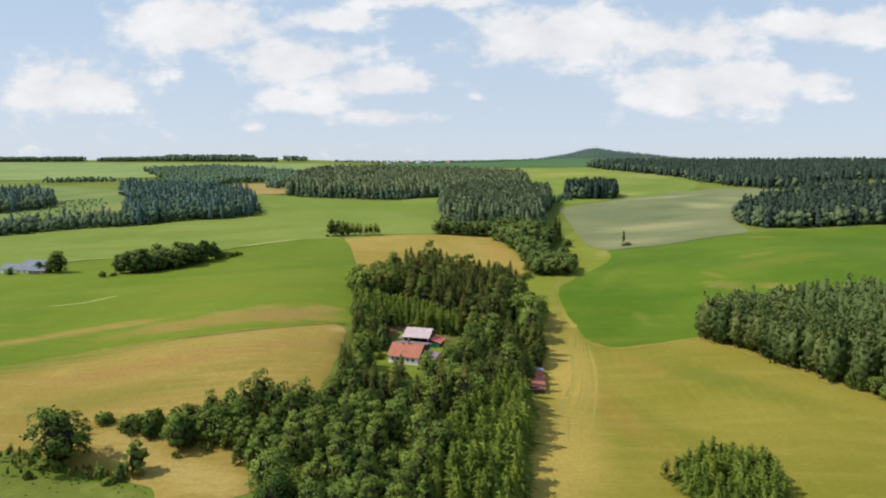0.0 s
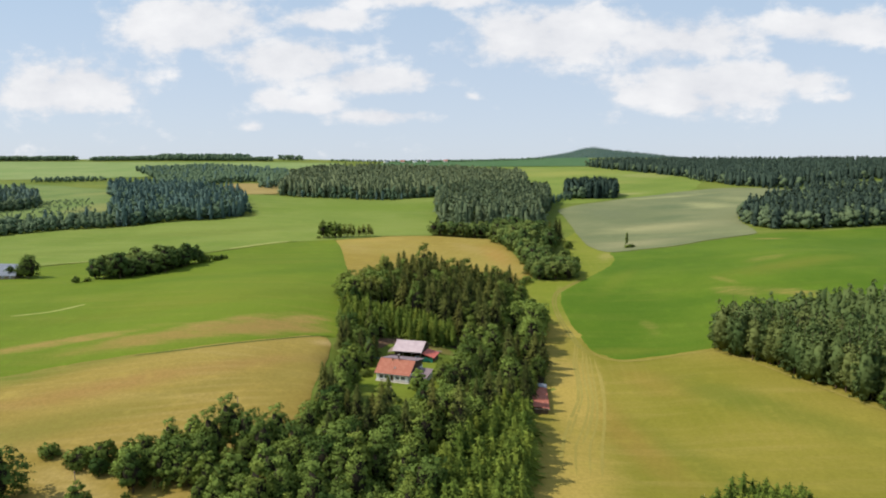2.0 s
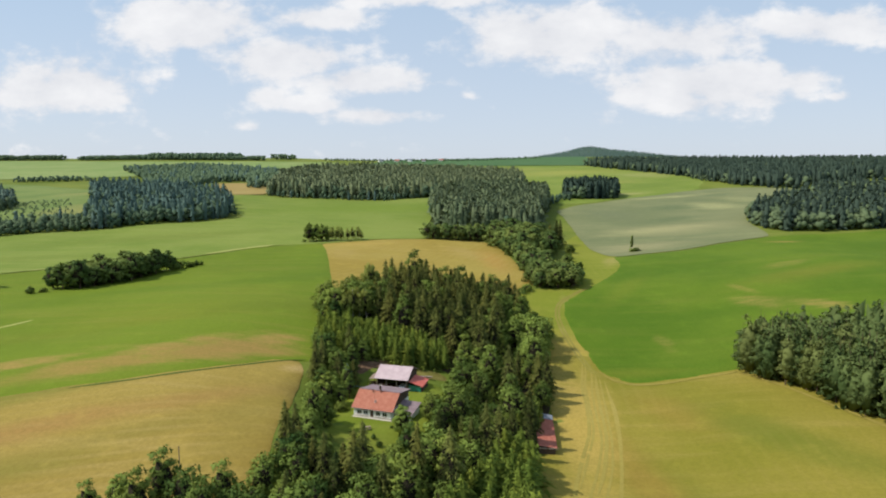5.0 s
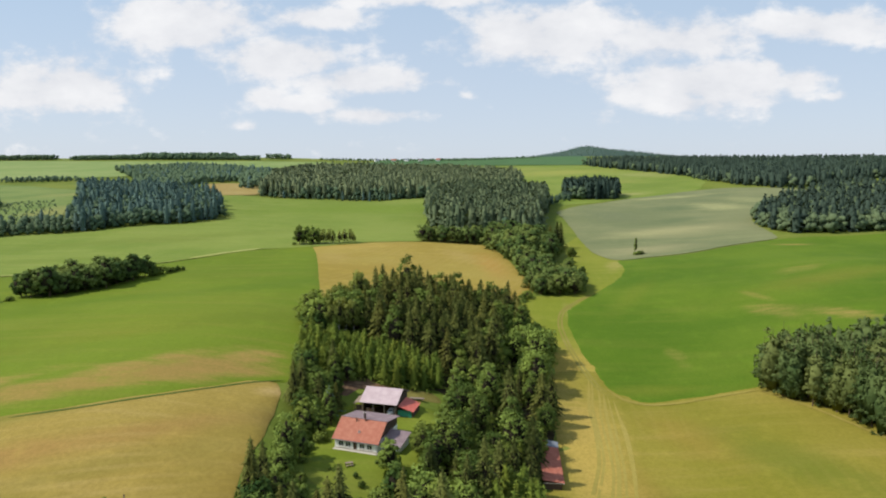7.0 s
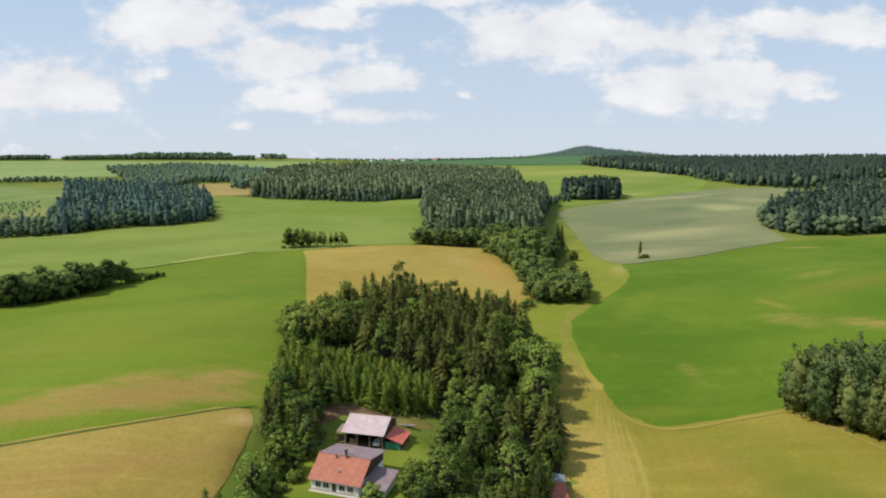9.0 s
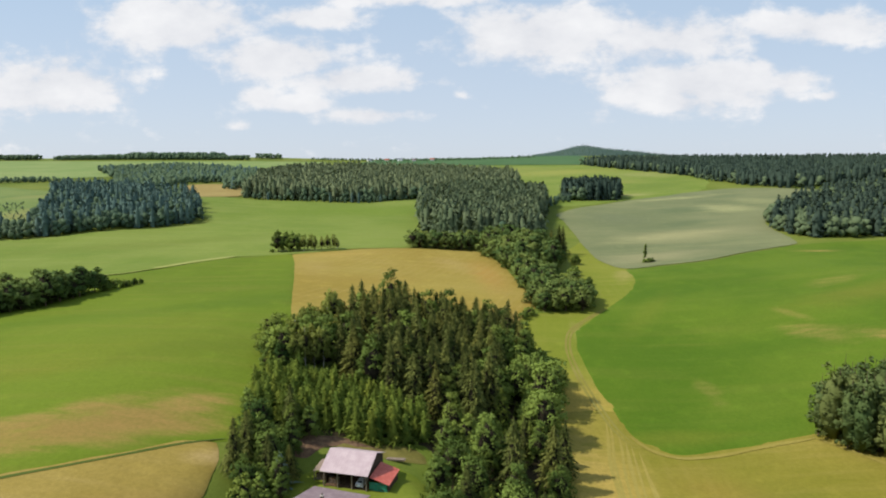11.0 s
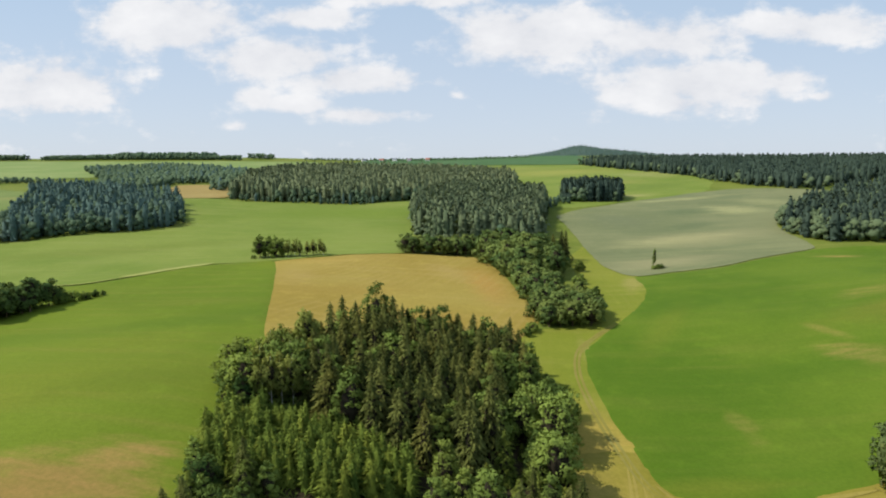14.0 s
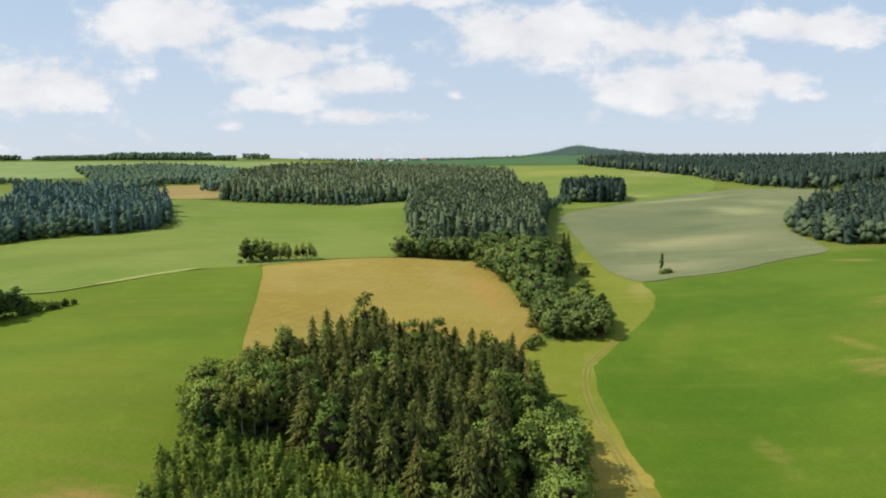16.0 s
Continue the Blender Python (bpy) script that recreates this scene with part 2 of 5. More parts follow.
DEEP = field_material("dense_green_crop", (0.084, 0.143, 0.010), (0.130, 0.183, 0.016), (0.34, 0.238, 0.066), 0.15, 0.0, 0, 7.0,
                      ((138, 354, 14, 9, -40, 1.0), (160, 346, 20, 7, -30, 1.0), (138, 376, 4, 12, 25, 0.5), (230, 527, 16, 6, -10, 1.0), (182, 423, 22, 7, 20, 0.6), (80.5, 314, 4, 10, 5, 0.35)), 1.0,
                      ((60, 285, 24, 6, 4, 0.5, (0.150, 0.160, 0.018)), (185, 398, 60, 14, 22, 0.55, (0.165, 0.160, 0.022)), (86, 400, 8, 50, -30, 0.45, (0.140, 0.165, 0.018)), (130, 350, 70, 12, 12, 0.5, (0.062, 0.120, 0.009)), (110, 430, 60, 12, 20, 0.5, (0.062, 0.118, 0.009))))
RYE = field_material("grey_green_rye", (0.172, 0.180, 0.086), (0.222, 0.216, 0.106), (0.42, 0.375, 0.175), 0.25, 0.0, 62, 9.0,
                     ((165, 620, 60, 18, 20, 0.7), (270, 770, 34, 40, 10, 0.85), (185, 520, 70, 9, 14, 0.6), (240, 862, 90, 12, 20, 0.7), (325, 820, 30, 40, 30, 0.5)), 1.0,
                     ((216, 765, 34, 26, 20, 0.8, (0.100, 0.130, 0.060)), (196, 680, 36, 14, 25, 0.7, (0.105, 0.132, 0.062)), (140, 720, 34, 60, 10, 0.5, (0.130, 0.145, 0.078)), (308, 872, 40, 14, 20, 0.6, (0.115, 0.140, 0.066)),
                      (180, 620, 80, 30, 15, 0.6, (0.285, 0.260, 0.128)), (130, 540, 50, 20, 10, 0.6, (0.290, 0.262, 0.135))))
UPPER = field_material("upper_pasture", (0.165, 0.212, 0.034), (0.222, 0.252, 0.052), (0.36, 0.31, 0.12), 0.35, 0.0, 8, 9.0,
                       ((206, 915, 34, 16, 10, 0.9), (300, 1180, 60, 60, 40, 0.6)), 1.0,
                       ((163, 1300, 160, 90, 10, 0.7, (0.265, 0.255, 0.060)), (26, 1430, 160, 60, 0, 0.6, (0.28, 0.25, 0.07)), (263, 1010, 70, 34, 30, 0.7, (0.120, 0.165, 0.030)), (90, 980, 50, 60, 10, 0.6, (0.130, 0.175, 0.030)), (220, 1070, 60, 30, 10, 0.5, (0.24, 0.22, 0.06))))
HAYFIELD = field_material("mown_hayfield", (0.220, 0.188, 0.024), (0.290, 0.222, 0.038), (0.42, 0.285, 0.085), 0.45, 0.08, 4, 4.5,
                          ((30, 262, 13, 52, 4, 0.75), (14, 165, 26, 50, 0, 0.6), (-5, 120, 40, 30, 0, 0.5)), 1.1,
                          ((46, 205, 9, 40, 10, 0.6, (0.255, 0.160, 0.036)), (66, 250, 12, 22, 30, 0.5, (0.250, 0.165, 0.036)), (84, 236, 12, 30, 30, 0.6, (0.125, 0.140, 0.018)), (100, 216, 10, 40, 40, 0.55, (0.120, 0.138, 0.018)),
                           (60, 190, 6, 40, 20, 0.45, (0.140, 0.145, 0.020)), (34, 238, 11, 52, -8, 0.95, (0.375, 0.268, 0.066)), (24, 172, 14, 40, -14, 0.9, (0.365, 0.262, 0.064))))
MEADOW = field_material("olive_meadow", (0.190, 0.205, 0.022), (0.240, 0.236, 0.032), (0.36, 0.28, 0.09), 0.3, 0.08, 4, 4.5,
                        ((38, 296, 8, 26, 4, 0.8), (92, 480, 7, 28, -15, 0.8), (46, 372, 3, 20, 0, 0.5)), 1.0,
                        ((38, 300, 22, 34, 4, 1.0, (0.325, 0.238, 0.052)), (60, 440, 10, 60, -14, 0.5, (0.135, 0.165, 0.018))))
TRACKGRASS = field_material("worn_track_grass", (0.25, 0.205, 0.045), (0.29, 0.23, 0.058), (0.42, 0.33, 0.13), 0.5)
DRYHAY = field_material("raked_hay", (0.330, 0.245, 0.056), (0.372, 0.275, 0.068), (0.42, 0.31, 0.095), 0.4)
VERGE = field_material("pale_verge", (0.300, 0.225, 0.048), (0.340, 0.255, 0.060), (0.42, 0.32, 0.11), 0.5)
# litter brown, darkened in the colour to deepen the shade under trees
LITTER = plain_material("shade_dark_litter", (0.032, 0.026, 0.014), (0.052, 0.040, 0.021), 0.4, 0.95, 0.05, relief=0.05)
DITCH = field_material("rank_ditch_grass", (0.075, 0.105, 0.018), (0.105, 0.130, 0.026), (0.16, 0.15, 0.05), 0.3)
DRYGRASS = field_material("pale_dry_grass", (0.34, 0.33, 0.09), (0.42, 0.39, 0.13), (0.52, 0.46, 0.20), 0.5)
# pale and bluish: haze over the plateau is put into this colour
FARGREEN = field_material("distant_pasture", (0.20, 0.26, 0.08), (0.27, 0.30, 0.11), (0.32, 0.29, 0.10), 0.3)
WEEDS = field_material("rank_weeds", (0.145, 0.160, 0.028), (0.225, 0.225, 0.048), (0.30, 0.26, 0.09), 0.5, grain=1.4)
# a darker FARGREEN that keeps the haze blue in its colour
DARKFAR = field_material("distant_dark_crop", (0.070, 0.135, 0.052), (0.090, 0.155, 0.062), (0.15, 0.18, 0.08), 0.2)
BROWNFIELD = field_material("dry_brown_field", (0.33, 0.22, 0.075), (0.38, 0.27, 0.10), (0.44, 0.33, 0.15), 0.4)
CLEARING = field_material("replanted_clearing", (0.130, 0.185, 0.050), (0.200, 0.235, 0.070), (0.34, 0.27, 0.10), 0.4, 0.0, 0, 7.0,
                          ((-440, 700, 40, 60, 20, 0.7), (-560, 900, 60, 30, 40, 0.5)))
# woodland green blued in the colour for the hazy air before the hill
HILLWOOD = field_material("hazed_hill_woodland", (0.060, 0.092, 0.076), (0.080, 0.112, 0.090), (0.13, 0.16, 0.12), 0.3)
SOIL = plain_material("bare_path_soil", (0.100, 0.058, 0.036), (0.190, 0.120, 0.066), 0.5, 0.95, 0.1)
DRY_GRASS = field_material("dry_bank_grass", (0.170, 0.140, 0.034), (0.240, 0.185, 0.052), (0.32, 0.24, 0.10), 0.5, grain=1.4)
LAWN = field_material("garden_lawn", (0.150, 0.180, 0.018), (0.215, 0.230, 0.030), (0.28, 0.24, 0.06), 0.5)

SPRUCE_LEAF = leaf_material("spruce_needles", (0.013, 0.025, 0.006), (0.142, 0.156, 0.038), 0.05, 0.7, 0.25)
YOUNG_LEAF = leaf_material("young_spruce_needles", (0.043, 0.078, 0.013), (0.180, 0.229, 0.036), 0.15)
LARCH_LEAF = leaf_material("larch_needles", (0.053, 0.083, 0.014), (0.212, 0.248, 0.043), 0.18)
# a little lighter and bluer than BROAD_LEAF, as a touch of haze
HEDGE_LEAF = leaf_material("hazed_hedge_leaves", (0.039, 0.077, 0.023), (0.170, 0.225, 0.059), 0.12, 0.7, 0.2)
SCRUB_LEAF = leaf_material("weed_leaves", (0.085, 0.120, 0.026), (0.225, 0.250, 0.058), 0.2)
PINE_LEAF = leaf_material("pine_needles", (0.048, 0.082, 0.026), (0.158, 0.196, 0.064), 0.16, 0.4, 0.2)
BLUE_LEAF = leaf_material("blue_spruce_needles", (0.10, 0.15, 0.14), (0.20, 0.27, 0.26), 0.08, 0.3, 0.2)
BROAD_LEAF = leaf_material("broad_leaves", (0.023, 0.052, 0.013), (0.179, 0.240, 0.048), 0.12, 0.9, 0.2)
BIRCH_LEAF = leaf_material("birch_leaves", (0.095, 0.130, 0.026), (0.235, 0.250, 0.056), 0.16)
# far needles with the air's haze put into the colour: bluer and paler
FAR_LEAF = leaf_material("hazed_conifer_needles", (0.058, 0.106, 0.094), (0.116, 0.175, 0.138), 0.06, 0.5, 0.25)
# olive grove needles, lifted paler in the colour to stand for haze
GROVE_LEAF = leaf_material("hazed_grove_needles", (0.081, 0.114, 0.060), (0.181, 0.210, 0.105), 0.06, 0.5, 0.25)
# darker needles for ridge and slope, with haze blue mixed into the colour
DARK_FAR = leaf_material("dark_hazed_needles", (0.021, 0.043, 0.037), (0.050, 0.078, 0.057), 0.06, 0.5, 0.25)
# broad leaves of the far woods, blued for haze
FAR_BROAD = leaf_material("hazed_broad_leaves", (0.044, 0.082, 0.054), (0.106, 0.150, 0.077), 0.06, 0.5, 0.45)
BARK = plain_material("brown_bark", (0.10, 0.07, 0.045), (0.16, 0.115, 0.075), 1.0, 0.95, 0.1, stretch=(3, 3, 0.5))
# near-black core colour that stands in for the shade deep inside crowns
CORE_SHADE = plain_material("crown_core_shade", (0.020, 0.017, 0.011), (0.034, 0.029, 0.018), 0.8, 0.95, 0.05)
WHITE_BARK = plain_material("white_birch_bark", (0.62, 0.60, 0.54), (0.45, 0.43, 0.38), 2.0, 0.85, 0.2, stretch=(1, 1, 3))
WHITE_WALL = plain_material("whitewashed_plaster", (0.84, 0.83, 0.79), (0.77, 0.75, 0.70), 1.0, 0.9, 0.2)
ORANGE_TILE = plain_material("orange_clay_tile", (0.350, 0.125, 0.080), (0.415, 0.172, 0.112), 0.8, 0.85, 0.2)
GREY_SHEET = plain_material("weathered_grey_roofing", (0.195, 0.142, 0.150), (0.25, 0.19, 0.197), 0.6, 0.85, 0.1)
GREY_LIGHT = plain_material("light_blue_grey_roofing", (0.15, 0.165, 0.195), (0.21, 0.225, 0.255), 0.5, 0.85, 0.1)
PINK_SHEET = plain_material("pale_pinkish_roof_sheet", (0.41, 0.315, 0.322), (0.48, 0.38, 0.385), 0.5, 0.8, 0.12)
RED_SHEET = plain_material("red_painted_sheet", (0.42, 0.085, 0.06), (0.52, 0.14, 0.10), 0.8, 0.6, 0.35)
RUST_SHEET = plain_material("rusty_red_roof", (0.30, 0.090, 0.058), (0.38, 0.135, 0.088), 0.8, 0.8, 0.25)
DARK_WOOD = plain_material("dark_old_boards", (0.07, 0.048, 0.034), (0.12, 0.085, 0.06), 1.5, 0.9, 0.15, stretch=(4, 4, 0.6))
GREY_WOOD = plain_material("grey_weathered_boards", (0.20, 0.15, 0.11), (0.28, 0.22, 0.17), 1.5, 0.9, 0.15, stretch=(4, 4, 0.6))
GREEN_PAINT = plain_material("green_painted_boards", (0.03, 0.22, 0.14), (0.05, 0.28, 0.19), 1.2, 0.6, 0.3, stretch=(4, 4, 0.6))
WHITE_PAINT = plain_material("white_gloss_paint", (0.80, 0.80, 0.79), (0.74, 0.74, 0.73), 0.8, 0.4, 0.4)
DARK_GLASS, _nt, _b = material("dark_window_glass", 0.08, 0.6)
_b.inputs["Base Color"].default_value = (0.03, 0.035, 0.04, 1)
BRICK = plain_material("sooty_brick", (0.075, 0.055, 0.05), (0.13, 0.085, 0.07), 3.0, 0.9, 0.2)
STONE = plain_material("pale_stone", (0.40, 0.36, 0.30), (0.50, 0.46, 0.40), 1.5, 0.9, 0.2)
BLACK = plain_material("black_rubber", (0.02, 0.02, 0.02), (0.035, 0.035, 0.035), 2.0, 0.8, 0.2)

# ---- the lie of the land: heights at the crossings of a wide, uneven net, smoothed between ----
NET_X = np.array([-1500, -700, -350, -200, -100, -40, 30, 100, 220, 450, 1100], float)
NET_Y = np.array([-150, 130, 210, 290, 400, 540, 800, 1150, 2000], float)
RISE = np.array([
    (-10.2, -15.2, -20.8, -25.1, -27.5, -26.4, -22.7, -19.7, -19.7, -20.3, -17.4),
    (6.3, -0.3, -1.9, -1.3, -3.8, -4.2, -8.4, -8.6, -10.4, -2.9, 5.0),
    (11.2, 4.0, 2.3, 5.1, 9.3, 4.4, -11.6, -7.3, -4.5, 2.5, 11.3),
    (16.1, 8.2, 5.7, 9.5, 14.2, 5.8, -6.7, -4.2, 6.4, 7.8, 17.5),
    (23.1, 13.6, 9.3, 12.2, 13.2, 9.6, 4.5, 7.2, 18.2, 14.7, 26.2),
    (32.1, 20.7, 15.6, 15.2, 16.1, 15.1, 12.4, 10.1, 17.6, 23.0, 37.2),
    (48.8, 34.6, 38.2, 32.4, 30.4, 30.0, 30.0, 30.6, 32.9, 40.8, 56.5),
    (70.7, 54.9, 61.4, 59.0, 56.0, 55.3, 55.9, 57.7, 61.9, 70.1, 78.3),
    (119.8, 121.3, 112.4, 112.9, 114.3, 115.5, 117.1, 118.5, 120.5, 121.9, 114.4),
])


def weights(net, v):
    v = np.clip(v, net[0], net[-1])
    n = len(net)
    i = np.clip(np.searchsorted(net, v, side="right") - 1, 0, n - 2)
    step = net[i + 1] - net[i]
    u = (v - net[i]) / step
    w = np.zeros((len(v), n))
    r = np.arange(len(v))
    w[r, i] += 2 * u ** 3 - 3 * u * u + 1
    w[r, i + 1] += -2 * u ** 3 + 3 * u * u
    for k, s in ((i, u ** 3 - 2 * u * u + u), (i + 1, u ** 3 - u * u)):
        a, b = np.clip(k - 1, 0, n - 1), np.clip(k + 1, 0, n - 1)
        g = step * s / (net[b] - net[a])
        np.add.at(w, (r, b), g)
        np.add.at(w, (r, a), -g)
    return w


PADS = [(-28.0, 224.0, 17.0, 13.0, 2.0), (21.0, 226.0, 7.0, 5.0, -11.0), (22.0, 238.0, 7.0, 5.0, -11.0)]   # level yards: x, y, radius, soft edge, height
HILLS = [(640, 3600, 270, 260, 44), (610, 3600, 62, 200, 20), (900, 3700, 470, 300, 44)]


def land(x, y):
    """The ground's height at x, y (arrays)."""
    x, y = np.atleast_1d(np.asarray(x, float)), np.atleast_1d(np.asarray(y, float))
    z = np.einsum("ij,jk,ik->i", weights(NET_Y, y), RISE, weights(NET_X, x))
    near = np.clip(1.5 - np.hypot(x, y - 250) / 900, 0, 1)
    z = z + near * (0.35 * np.sin(x / 17.0 + 1.3 * np.sin(y / 31.0)) + 0.3 * np.sin(y / 13.0 + x / 41.0))
    for px_, py_, r, soft, level in PADS:
        f = np.clip((r + soft - np.hypot(x - px_, y - py_)) / soft, 0, 1)
        f = f * f * (3 - 2 * f)
        z = z * (1 - f) + level * f
    for hx, hy, wx, wy, up in HILLS:
        z = z + up * np.exp(-0.5 * (((x - hx) / wx) ** 2 + ((y - hy) / wy) ** 2))
    return z


def land1(x, y):
    return float(land([x], [y])[0])


def mesh_of(name, verts, faces, mats, smooth=False, which=None, normals=None):
    """A mesh from arrays: faces is (n, 3) or (n, 4)."""
    verts, faces = np.asarray(verts, np.float32), np.asarray(faces, np.int32)
    me = bpy.data.meshes.new(name)
    me.vertices.add(len(verts))
    me.vertices.foreach_set("co", verts.ravel())
    k = faces.shape[1]
    me.loops.add(faces.size)
    me.loops.foreach_set("vertex_index", faces.ravel())
    me.polygons.add(len(faces))
    me.polygons.foreach_set("loop_start", np.arange(0, faces.size, k, dtype=np.int32))
    for m in mats if isinstance(mats, (list, tuple)) else [mats]:
        me.materials.append(m)
    if which is not None:
        me.polygons.foreach_set("material_index", np.asarray(which, np.int32))
    me.polygons.foreach_set("use_smooth", np.full(len(faces), smooth))
    me.update(calc_edges=True)
    me.validate()
    if normals is not None:
        me.normals_split_custom_set_from_vertices(np.asarray(normals, float).tolist())
    return me


def part(name, bm, mat, parent, label=""):
    me = bpy.data.meshes.new(name)
    bm.to_mesh(me)
    bm.free()
    me.materials.append(mat)
    ob = new(name, me)
    ob.parent = parent
    return tagged(ob, label)


def inside(poly, x, y):
    poly = np.asarray(poly, float)
    hit = np.zeros(len(x), bool)
    for (ax, ay), (bx, by) in zip(poly, np.roll(poly, -1, 0)):
        with np.errstate(divide="ignore", invalid="ignore"):
            hit ^= ((ay > y) != (by > y)) & (x < (bx - ax) * (y - ay) / (by - ay) + ax)
    return hit


# ---- the ground, one sheet out to the horizon ----
def lines(spans):
    out = []
    for a, b, step in spans:
        out += list(np.arange(a, b, step))
    return np.array(out + [spans[-1][1]])


gx = lines([(-3600, -1200, 150), (-1200, -400, 40), (-400, -160, 10), (-160, 180, 4), (180, 420, 10), (420, 1200, 40), (1200, 3600, 100)])
gy = lines([(-600, 60, 60), (60, 130, 10), (130, 420, 4), (420, 700, 8), (700, 1300, 20), (1300, 4800, 60)])
GX, GY = np.meshgrid(gx, gy)
flat_ids = np.arange(GX.size).reshape(GX.shape)
quad = np.stack([flat_ids[:-1, :-1], flat_ids[:-1, 1:], flat_ids[1:, 1:], flat_ids[1:, :-1]], -1).reshape(-1, 4)
ground = new("ground", mesh_of("ground", np.stack([GX.ravel(), GY.ravel(), land(GX.ravel(), GY.ravel())], 1), quad, GRASS, True))
tagged(ground, "rolling grassland with hills at the horizon", "ground", kind="structure")

# ---- crop fields: draped sheets standing a little over the ground, with a soft wavering edge ----
from mathutils import geometry as geo2


def field(name, label, outline, mat, up, step, waver=1.0):
    pts = []
    n = len(outline)
    for i in range(n):
        a, b = Vector(outline[i]), Vector(outline[(i + 1) % n])
        a0, b1 = Vector(outline[i - 1]), Vector(outline[(i + 2) % n])
        m = max(1, int((b - a).length / (step * 0.6)))
        for j in range(m):
            u = j / m
            ta, tb = (b - a0) * 0.35, (b1 - a) * 0.35
            cap = (b - a).length
            ta = ta.normalized() * min(ta.length, cap * 0.8)
            tb = tb.normalized() * min(tb.length, cap * 0.8)
            p = a * (2 * u ** 3 - 3 * u * u + 1) + b * (3 * u * u - 2 * u ** 3) + ta * (u ** 3 - 2 * u * u + u) + tb * (u ** 3 - u * u)
            w = Vector((noise.noise((p.x * 0.09, p.y * 0.09, 3)), noise.noise((p.x * 0.09, p.y * 0.09, 9))))
            pts.append(p + w * waver)
    ring = np.array([tuple(p) for p in pts])
    lo, hi = ring.min(0), ring.max(0)
    X, Y = np.meshgrid(np.arange(lo[0], hi[0], step), np.arange(lo[1], hi[1], step))
    X, Y = X.ravel(), Y.ravel()
    ok = inside(ring, X, Y)
    X, Y = X[ok], Y[ok]
    if step <= 6:   # the crop thins out over its last metre
        d = np.roll(ring, -1, 0) - np.roll(ring, 1, 0)
        d /= np.maximum(np.linalg.norm(d, axis=1, keepdims=True), 1e-6)
        area = np.sum(ring[:, 0] * np.roll(ring[:, 1], -1) - ring[:, 1] * np.roll(ring[:, 0], -1))
        inner = ring + np.stack([-d[:, 1], d[:, 0]], 1) * (1.1 if area > 0 else -1.1)

        def gap(q):
            return np.array([np.min((ring[:, 0] - a) ** 2 + (ring[:, 1] - b) ** 2) for a, b in q]) ** 0.5
        inner = inner[(gap(inner) > 0.9) & inside(ring, inner[:, 0], inner[:, 1])]
        far = gap(np.stack([X, Y], 1)) > 1.8
        X, Y = np.concatenate([inner[:, 0], X[far]]), np.concatenate([inner[:, 1], Y[far]])
    coords = [Vector(p) for p in ring] + [Vector((a, b)) for a, b in zip(X, Y)]
    edges = [(i, (i + 1) % len(ring)) for i in range(len(ring))]
    vs, _, fs, *_ = geo2.delaunay_2d_cdt(coords, edges, [], 1, 0.001)
    v2 = np.array([tuple(v) for v in vs])
    fs = np.array([f for f in fs if len(f) == 3])
    z = land(v2[:, 0], v2[:, 1]) + up
    if step <= 6:
        rim = gap(v2) < 0.05
        z[rim] -= 0.8 * up
    ob = new(name, mesh_of(name, np.column_stack([v2, z]), fs, mat, True))
    return tagged(ob, label, "field", kind="structure")


field("field_stubble", "tan mown stubble field sloping to the wood",
      [(-240, 130), (-200, 170), (-163, 193), (-138, 206), (-116, 213), (-95, 221), (-84, 228), (-75, 235), (-66, 243), (-59, 243.5), (-55, 233),
       (-52, 208), (-49, 182), (-48, 150), (-52, 132), (-70, 122), (-78, 131), (-100, 137), (-126, 143), (-170, 110)], STUBBLE, 0.32, 5, 1.2)
field("field_green", "large bright green crop field with parched spots",
      [(-420, 180), (-240, 142), (-200, 178), (-163, 192), (-138, 204), (-116, 211), (-103, 215), (-95, 218.8), (-84, 225.6), (-75, 232.6), (-65, 241.6), (-54, 248), (-54, 290), (-60, 330),
       (-74, 356), (-122.6, 519.5), (-161, 505), (-181, 475), (-205, 442), (-240, 436), (-275, 405), (-320, 370), (-420, 330)], BARLEY, 0.34, 5, 0.12)
field("field_pale", "pale green crop field rising to the woods",
      [(-700, 380), (-420, 332), (-320, 372), (-275, 407), (-240, 438), (-205, 444), (-181, 477), (-161, 507), (-123, 522), (-90, 539), (-42, 556),
       (-40, 640), (-55, 760), (-66, 900), (-125, 850), (-189, 848), (-260, 840), (-330, 850), (-330, 740), (-262, 700), (-250, 665), (-320, 605), (-400, 550), (-440, 515), (-700, 470)], PALECROP, 0.42, 8, 1)
field("field_ochre", "ripe yellow meadow above the spruce wood",
      [(-74, 350), (-123, 519), (-90, 536), (-42, 552), (2, 552), (11, 540), (21, 495), (32, 418), (30, 400), (20, 378), (20, 340)], OCHRE, 0.24, 5, 0.3)
field("field_yellow_strip", "narrow flowering yellow strip between the trees",
      [(-92, 541), (-44, 556), (-38, 600), (-50, 655), (-100, 625)], OCHRE, 0.12, 8, 1.5)
field("field_deep_green", "dense deep green crop field on the slope",
      [(45, 371), (42, 350), (43, 322), (48, 286), (57, 276), (69, 277), (98, 283), (125, 292), (240, 300), (420, 330), (480, 540), (380, 575), (272, 563), (235, 558), (200, 539), (155, 513),
       (121, 508), (99, 503), (96, 476), (88, 444), (72, 413), (50, 380)], DEEP, 0.28, 6, 0.8)
field("field_rye", "grey-green rye field with wind-pressed streaks",
      [(99, 506), (121, 511), (155, 516), (200, 542), (235, 562), (245, 600), (265, 674), (330, 760), (436, 890), (400, 925), (336, 940), (295, 923), (173, 848), (92, 765), (90, 700), (88, 615), (88, 540)], RYE, 0.38, 8, 1.0)
